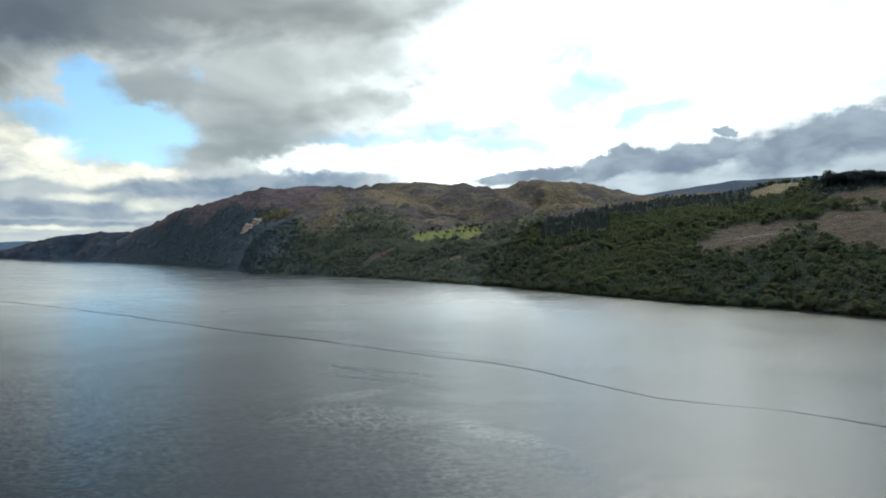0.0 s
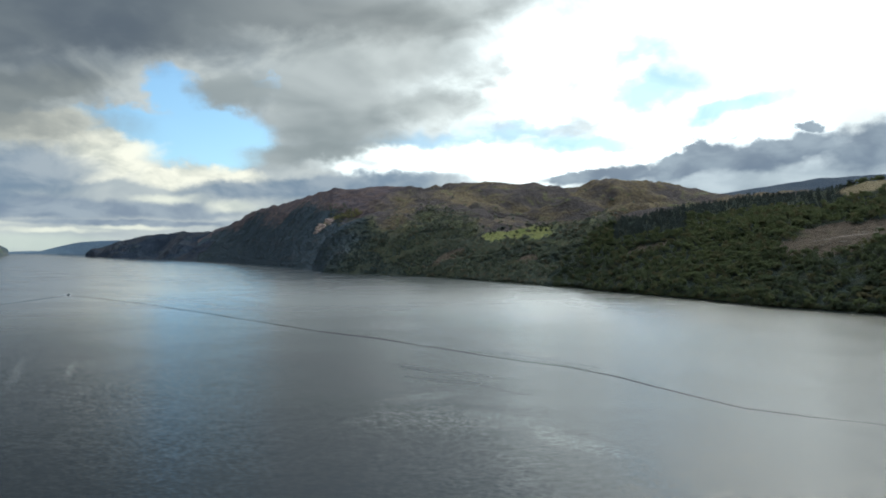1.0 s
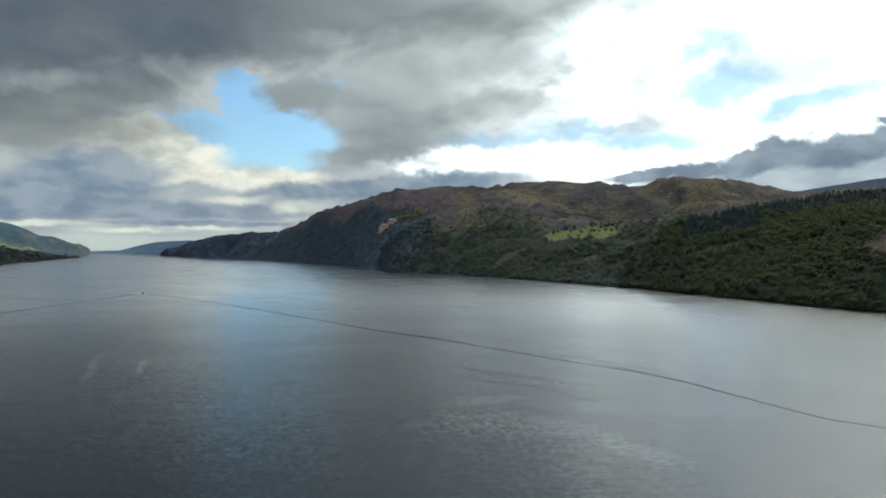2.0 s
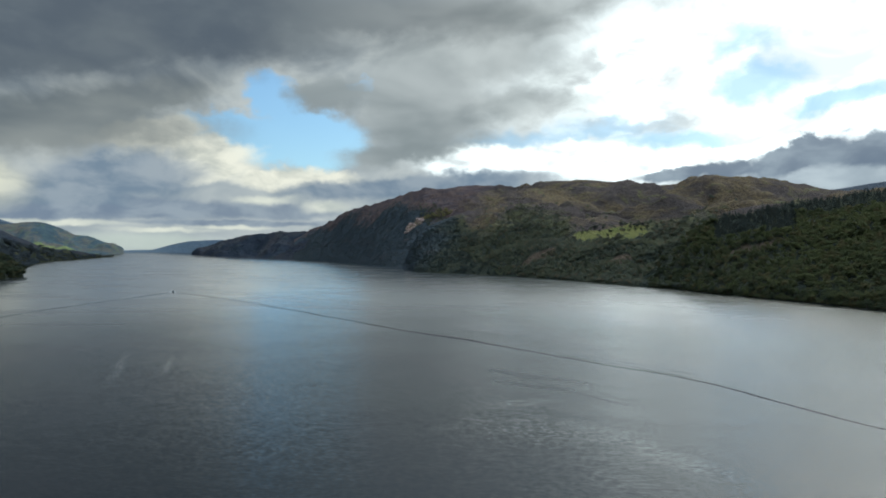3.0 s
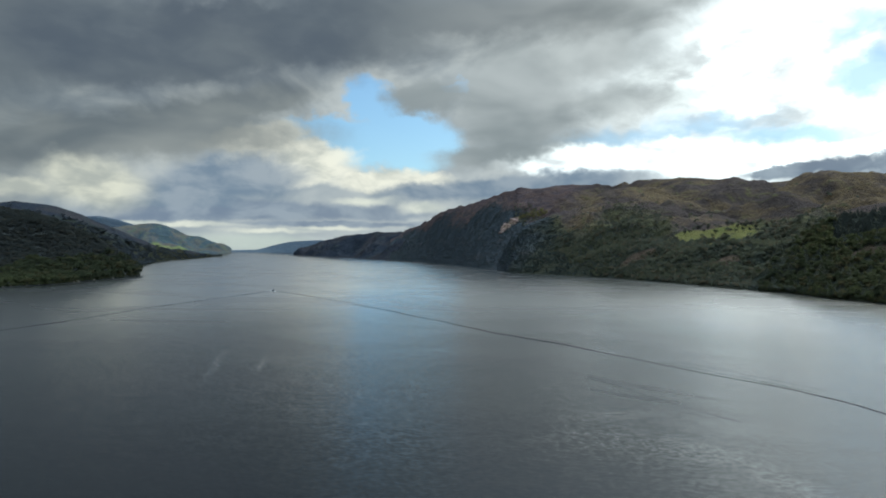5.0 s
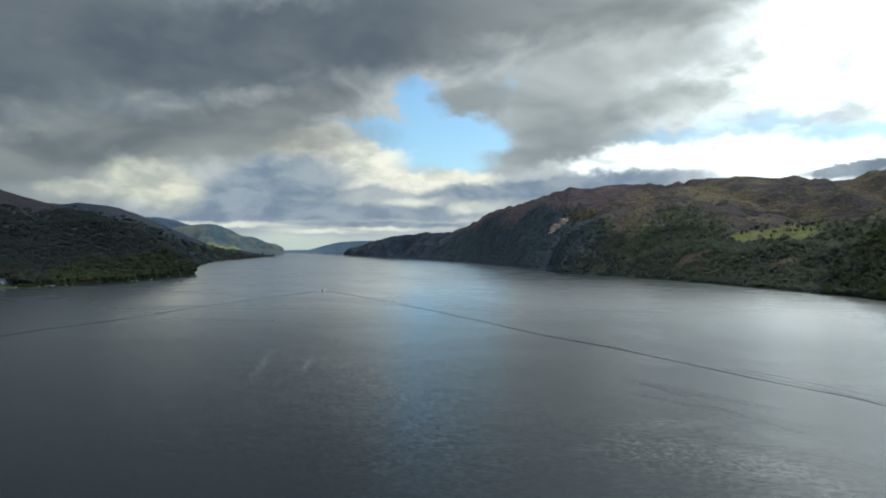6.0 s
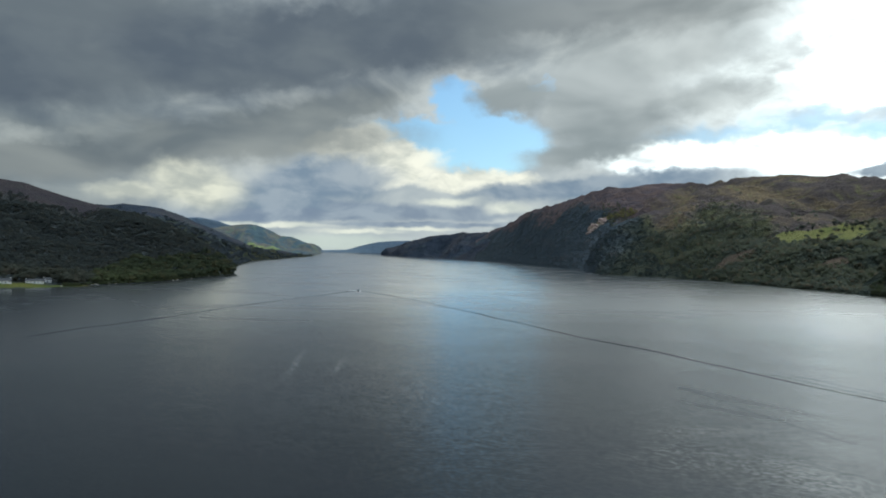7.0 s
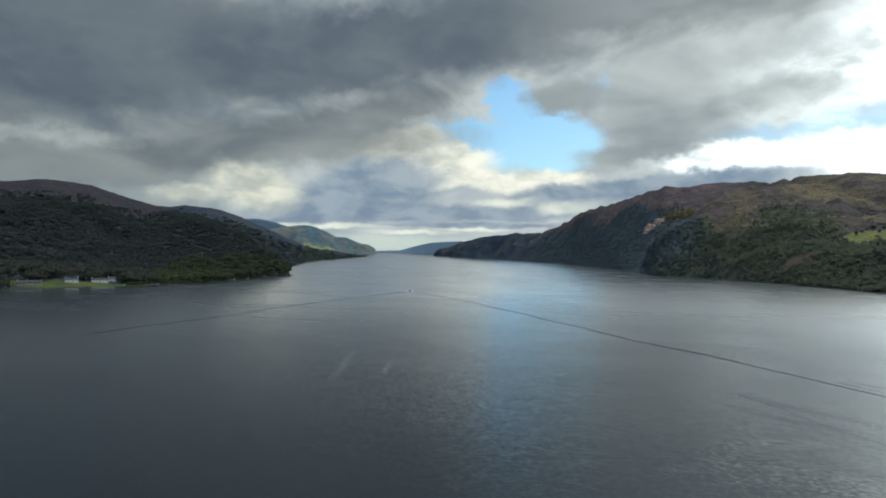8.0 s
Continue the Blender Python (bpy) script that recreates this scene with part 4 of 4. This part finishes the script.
def build_field_trees():
    bases = [tree_base(broadleaf, M_FIR, rng, 90, 0.55) for _ in range(3)]
    for i, (a, r, h) in enumerate([(-1.5, 1320, 8), (-0.9, 1340, 10), (-0.2, 1345, 7), (0.35, 1300, 9), (1.2, 1350, 11), (1.5, 1355, 9), (1.75, 1290, 7), (2.3, 1285, 8), (1.0, 1275, 6), (1.9, 1330, 10), (2.15, 1334, 9), (2.4, 1328, 10), (2.65, 1336, 8), (2.9, 1322, 9), (-0.5, 1302, 6), (0.1, 1278, 7), (-1.9, 1318, 8), (3.1, 1300, 8), (1.4, 1306, 6), (2.75, 1280, 7)]):
        x, y, z = on_hill(EAST_SHOULDER, a, r)
        z = max(z, on_hill(EAST_MOOR, a, r)[2])
        grow("field_tree", bases[i % 3], x, y, z - 0.3, h, 1.3, "dark rounded tree standing alone in a green pasture", "tree", "trees in the pasture")
    firs = [tree_base(broadleaf, M_FIR, rng, 130, 0.6) for _ in range(4)]
    line = [(28.75 + 0.052 * i + rng.uniform(-0.05, 0.05), rng.uniform(925, 955), rng.uniform(13, 18) * (1 - 0.0026 * i)) for i in range(80)]
    line += [(28.2, 950, 11), (28.0, 945, 9), (24.5, 965, 10), (24.75, 968, 8), (24.2, 962, 6), (20.0, 985, 8), (19.6, 988, 7), (20.3, 982, 6), (19.2, 990, 8), (22.9, 975, 5)]
    for i, (a, r, h) in enumerate(line):
        x, y, z = on_hill(EAST_BRAE, a, r)
        grow("pine_tree", firs[i % 4], x, y, z - 0.3, h, rng.uniform(0.75, 1.05), "dark pine on the skyline of the brae", "tree", "pines on the skyline")


build_field_trees()

# ---- houses on the west shore ----


def box(bm, x0, x1, y0, y1, z0, z1):
    v = [bm.verts.new((x, y, z)) for z in (z0, z1) for x, y in ((x0, y0), (x1, y0), (x1, y1), (x0, y1))]
    for f in ((3, 2, 1, 0), (4, 5, 6, 7), (0, 1, 5, 4), (1, 2, 6, 5), (2, 3, 7, 6), (3, 0, 4, 7)):
        bm.faces.new([v[i] for i in f])


def solid(name, boxes, mat, bevel=0.03):
    bm = bmesh.new()
    for b in boxes:
        box(bm, *b)
    if bevel:
        bmesh.ops.bevel(bm, geom=bm.edges[:], offset=bevel, segments=1, affect="EDGES")
    me = bpy.data.meshes.new(name)
    bm.to_mesh(me)
    bm.free()
    me.materials.append(mat)
    return me


def gable(name, length, depth, eave, rise, mat):
    """House walls with gable ends, from the ground up."""
    bm = bmesh.new()
    l, d = length / 2, depth / 2
    lo = [bm.verts.new(p) for p in ((-l, -d, -2.5), (l, -d, -2.5), (l, d, -2.5), (-l, d, -2.5))]
    hi = [bm.verts.new(p) for p in ((-l, -d, eave), (l, -d, eave), (l, d, eave), (-l, d, eave))]
    tip = [bm.verts.new((-l, 0, eave + rise)), bm.verts.new((l, 0, eave + rise))]
    for i in range(4):
        j = (i + 1) % 4
        ring = [lo[i], lo[j], hi[j], hi[i]]
        if i == 1:
            ring = [lo[1], lo[2], hi[2], tip[1], hi[1]]
        if i == 3:
            ring = [lo[3], lo[0], hi[0], tip[0], hi[3]]
        bm.faces.new(ring)
    me = bpy.data.meshes.new(name)
    bm.to_mesh(me)
    bm.free()
    me.materials.append(mat)
    return me


def roof_mesh(length, depth, eave, rise, mat):
    bm = bmesh.new()
    l, d, th = length / 2 + 0.35, depth / 2 + 0.35, 0.22
    drop = 0.35 * rise / (depth / 2)
    prof = [(-d, eave - drop), (0, eave + rise), (d, eave - drop), (d, eave - drop + th), (0, eave + rise + th), (-d, eave - drop + th)]
    a = [bm.verts.new((-l, y, z + 0.02)) for y, z in prof]
    b = [bm.verts.new((l, y, z + 0.02)) for y, z in prof]
    for i in range(6):
        j = (i + 1) % 6
        bm.faces.new((a[i], b[i], b[j], a[j]))
    for v, flip in ((a, False), (b, True)):
        for ring in ((0, 1, 4, 5), (1, 2, 3, 4)):
            bm.faces.new([v[i] for i in (ring if flip else ring[::-1])])
    me = bpy.data.meshes.new("roof")
    bm.to_mesh(me)
    bm.free()
    me.materials.append(mat)
    return me


def house(a, r, turn, length, depth, eave, rise, walls, label, chimneys=2, upper=False):
    x, y, z = on_hill(WEST_HILL, a, r)
    h = new("house")
    h.matrix_basis = pose(x, y, z, 0, 0, turn)
    part("wall", gable("wall", length, depth, eave, rise, walls), h)
    part("roof", roof_mesh(length, depth, eave, rise, M_SLATE), h, "dark slate roof")
    for i in range(chimneys):
        cx = (length / 2 - 0.6) * (1 if i else -1)
        part("chimney", solid("chimney", [(cx - 0.4, cx + 0.4, -0.35, 0.35, eave + rise - 0.5, eave + rise + 1.1), (cx - 0.5, cx + 0.5, -0.45, 0.45, eave + rise + 0.95, eave + rise + 1.15)], walls), h)
    n = max(3, int(length / 3))
    face = -depth / 2
    for row in range(2 if upper else 1):
        for i in range(n):
            wx = -length / 2 + (i + 0.5) * length / n
            z0 = 0.9 + 2.4 * row
            if row == 0 and i == n // 2:
                part("door", solid("door", [(wx - 0.5, wx + 0.5, face - 0.05, face + 0.1, 0.05, 2.1)], M_DOOR, 0.01), h)
                continue
            w = part("window", solid("window", [(wx - 0.6, wx - 0.5, face - 0.06, face + 0.1, z0, z0 + 1.2), (wx + 0.5, wx + 0.6, face - 0.06, face + 0.1, z0, z0 + 1.2), (wx - 0.5, wx + 0.5, face - 0.06, face + 0.1, z0 + 1.1, z0 + 1.2), (wx - 0.7, wx + 0.7, face - 0.12, face + 0.1, z0 - 0.08, z0)], M_HARL, 0), h)
            part("pane", solid("pane", [(wx - 0.5, wx + 0.5, face - 0.03, face + 0.05, z0, z0 + 1.1)], M_GLASS, 0), w)
    tagged(h, label, "house", "houses on the shore")


def build_houses():
    west = [
        ("small grey stone cottage with a slate roof by the shore", *HOUSES[0], -28, 8, 6, 2.4, 1.8, M_STONE, 1, False),
        ("long pinkish stone house with a slate roof by the shore", *HOUSES[1], -28, 14, 6.0, 2.5, 1.9, M_STONE, 2, False),
        ("white harled house with a slate roof on grass", *HOUSES[2], -30, 13, 6.5, 2.7, 2.0, M_HARL, 2, False),
        ("long white bungalow on a grassy shore", *HOUSES[3], -31, 17, 6.5, 2.6, 1.6, M_HARL, 1, False),
        ("small white cottage beside trees on the shore", *HOUSES[4], -33, 8, 6.0, 2.7, 2.0, M_HARL, 1, False),
    ]
    for label, a, r, turn, length, depth, eave, rise, walls, ch, up in west:
        house(a, r, 90 + turn, length, depth, eave, rise, walls, label, ch, up)


build_houses()


def build_boulders():
    for i in range(26):
        a = rng.uniform(-57.5, -46.5) if i < 16 else rng.uniform(-55.6, -54.6)
        s = float(np.interp(a, WEST_HILL.a, WEST_HILL.s))
        x, y, z = on_hill(WEST_HILL, a, s + rng.uniform(0.5, 4))
        bm = bmesh.new()
        bmesh.ops.create_icosphere(bm, subdivisions=2, radius=1.0)
        size = rng.uniform(0.8, 2.0)
        for v in bm.verts:
            v.co *= 1 + 0.3 * noise.noise(v.co * 1.4 + Vector((i * 3.1, 0, 0)))
            v.co = Vector((v.co.x * 1.5, v.co.y, v.co.z * 0.7)) * size
        me = bpy.data.meshes.new("boulder")
        bm.to_mesh(me)
        bm.free()
        me.materials.append(M_ROCK)
        ob = tagged(new("boulder", me), "pale grey boulder on the stony shore", "boulder", "boulders on the shore")
        ob.matrix_basis = pose(x, y, max(z, 0.2), 0, 0, rng.uniform(0, 360))


build_boulders()


def build_crags():
    """Pink-grey rock faces standing out of the moor."""
    for i in range(34):
        a = -15.75 + rng.uniform(-0.5, 1.0)
        x, y, z = on_hill(EAST_MOOR, a, 1925 + 22 * (a + 15.75) + rng.uniform(-20, 20))
        bm = bmesh.new()
        bmesh.ops.create_icosphere(bm, subdivisions=2, radius=1.0)
        size = rng.uniform(1.5, 4.8)
        for v in bm.verts:
            v.co *= 1 + 0.4 * noise.noise(v.co * 1.7 + Vector((i * 2.7, 5, 0)))
            v.co = Vector((v.co.x * 1.6, v.co.y, v.co.z * 0.9)) * size
        me = bpy.data.meshes.new("crag")
        bm.to_mesh(me)
        bm.free()
        me.materials.append(M_CRAG)
        ob = tagged(new("crag", me), "pinkish bare rock face on the heather moor", "crag", "crags on the moor")
        ob.matrix_basis = pose(x, y, z + 0.2 * size, 0, 0, rng.uniform(-40, 40))


build_crags()


def build_track():
    """A pale track bulldozed across the felled ground, and stripped stems left lying beside it."""
    a = np.linspace(22.2, 26.2, 60)
    r = 728 + 14 * np.sin((a - 22.2) * 1.1) + 5 * (a - 22.2)
    rows = []
    for off in (-2.2, -1.2, 1.2, 2.2):
        x, y, z, _ = EAST_BRAE.place(a, r + off)
        rows.append(np.stack([x, y, z + (0.55 if abs(off) < 2 else 0.05)], 1))
    q = np.stack(rows, 1)
    tagged(new("forest_track", grid_mesh("forest_track", q[..., 0], q[..., 1], q[..., 2], M_TRACK)), "pale bare-earth track across felled hillside", "track", kind="structure")
    for i in range(22):
        aa, rr = rng.uniform(22.5, 32.0), rng.uniform(700, 770)
        x, y, z = on_hill(EAST_BRAE, aa, rr)
        length, rad = rng.uniform(4, 8), rng.uniform(0.25, 0.45)
        bm = bmesh.new()
        bmesh.ops.create_cone(bm, cap_ends=True, segments=8, radius1=rad, radius2=rad * 0.6, depth=length)
        bmesh.ops.bevel(bm, geom=[e for e in bm.edges if e.is_boundary or abs(e.verts[0].co.z - e.verts[1].co.z) < 1e-4], offset=0.04, segments=1, affect="EDGES")
        me = bpy.data.meshes.new("felled_log")
        bm.to_mesh(me)
        bm.free()
        me.materials.append(M_LOG)
        ob = tagged(new("felled_log", me), "pale stripped log lying on felled ground", "log", "logs on the felled ground")
        ob.matrix_basis = pose(x, y, z + rad, 90, 0, rng.uniform(0, 180))


build_track()

# ---- the boat and its wake ----
BOAT = (-421.0, 625.0)


def build_boat():
    b = new("motor_boat")
    b.matrix_basis = pose(BOAT[0], BOAT[1], 0, 0, 0, 36)
    bm = bmesh.new()
    rings = []
    for y, w, keel, deck in ((-3.6, 1.15, -0.35, 0.85), (-1.5, 1.3, -0.45, 0.9), (1.0, 1.2, -0.42, 1.0), (2.8, 0.7, -0.2, 1.15), (3.9, 0.06, 0.45, 1.3)):
        rings.append([bm.verts.new(p) for p in ((-w, y, deck), (-w * 0.9, y, 0.15), (0, y, keel), (w * 0.9, y, 0.15), (w, y, deck))])
    for p, q in zip(rings, rings[1:]):
        for i in range(4):
            bm.faces.new((p[i], p[i + 1], q[i + 1], q[i]))
        bm.faces.new((p[4], p[0], q[0], q[4]))
    bm.faces.new(rings[0][::-1])
    bm.faces.new(rings[-1])
    me = bpy.data.meshes.new("hull")
    bm.to_mesh(me)
    bm.free()
    me.materials.append(M_HULL)
    part("hull", me, b)
    part("cabin", solid("cabin", [(-0.85, 0.85, -0.8, 1.6, 0.9, 1.62), (-0.95, 0.95, -1.2, 1.7, 1.62, 1.7)], M_HULL, 0.06), b)
    part("windscreen", solid("windscreen", [(-0.75, 0.75, 1.6, 1.66, 1.15, 1.55)], M_GLASS, 0.01), b, "dark windscreen")
    for sx in (-1, 1):
        part("side_window", solid("side_window", [(sx * 0.87 - 0.02, sx * 0.87 + 0.02, -0.5, 1.2, 1.15, 1.5)], M_GLASS, 0.005), b)
    part("engine", solid("engine", [(-0.3, 0.3, -4.1, -3.55, -0.3, 1.1)], M_DARK, 0.05), b, "black outboard engine")
    tagged(b, "small grey motor boat heading up the loch", "boat")


def ribbon(name, line, half, height, mat, wobble=1.5, step=4.0, seed=0):
    """A low ridge of water along a line in the plan; half: half width at start and end; height likewise."""
    line = np.array(line, float)
    run = np.concatenate([[0], np.cumsum(np.hypot(*np.diff(line, axis=0).T))])
    s = np.arange(0, run[-1], step)
    x, y = np.interp(s, run, line[:, 0]), np.interp(s, run, line[:, 1])
    tx, ty = np.gradient(x), np.gradient(y)
    tn = np.hypot(tx, ty)
    nx, ny = -ty / tn, tx / tn
    for _ in range(6):
        nx = np.convolve(np.pad(nx, 1, "edge"), [0.25, 0.5, 0.25], "valid")
        ny = np.convolve(np.pad(ny, 1, "edge"), [0.25, 0.5, 0.25], "valid")
    f = s / run[-1]
    off = wobble * bumps(s, s * 0 + 40.0 * seed, 45.0, 3, seed)
    x, y = x + nx * off, y + ny * off
    w = half[0] + (half[1] - half[0]) * f
    h = (height[0] + (height[1] - height[0]) * f) * (0.75 + 0.5 * bumps(s, s * 0 + 7.0, 25.0, 3, seed + 9)) * ease(f * 40) * ease((1 - f) * 12)
    cols = np.array([-1, -0.5, -0.15, 0.15, 0.5, 1.0])
    prof = np.array([0.0, 0.35, 1.0, 1.0, 0.35, 0.0])
    xs = x[:, None] + nx[:, None] * w[:, None] * cols
    ys = y[:, None] + ny[:, None] * w[:, None] * cols
    return grid_mesh(name, xs, ys, 0.006 + np.maximum(h, 0.02)[:, None] * prof, mat)


def build_wake():
    wake = new("wake")
    right = [BOAT, (-336, 566), (-277, 517), (-205, 454), (-148, 404), (-100, 360), (-64, 333), (-24, 297), (2, 275), (18, 262), (31, 246), (48, 217), (61, 198), (75, 189), (88, 183), (106, 165), (141, 134), (165, 115)]
    left = [BOAT, (-397, 497), (-380, 410), (-352, 325), (-342, 262), (-326, 209)]
    part("wave", ribbon("wave", right, (0.36, 0.17), (0.38, 0.12), M_WATER, 2.5, seed=3), wake)
    part("wave", ribbon("wave", left, (0.5, 0.36), (0.48, 0.26), M_WATER, 2.5, seed=4), wake)
    part("ripple", ribbon("ripple", [(-42, 258), (-30, 245), (-20, 232), (-7, 219), (4, 208)], (0.18, 0.12), (0.07, 0.04), M_WATER, 0.8, seed=11), wake)
    for i in range(2):
        part("ripple", ribbon("ripple", [(x + 4.0 * i, y + 4.5 * i) for x, y in ((-20, 299), (10, 273), (28, 255))], (0.2, 0.25), (0.07, 0.07), M_WATER, 1.0, seed=15 + i), wake)
    bx, by = BOAT
    for side, seed in ((1.0, 21), (-1.0, 22)):
        part("foam", ribbon("foam", [(bx + 1.2 * side, by + 2.0), (bx + 3.5 * side, by - 3.0), (bx + 6.5 * side, by - 9.0)], (0.5, 0.3), (0.35, 0.12), M_FOAM, 0.2, 1.0, seed), wake, "white broken water")
    tagged(wake, "thin V-shaped wake spreading behind a boat on the water", "wake")


build_boat()
build_wake()
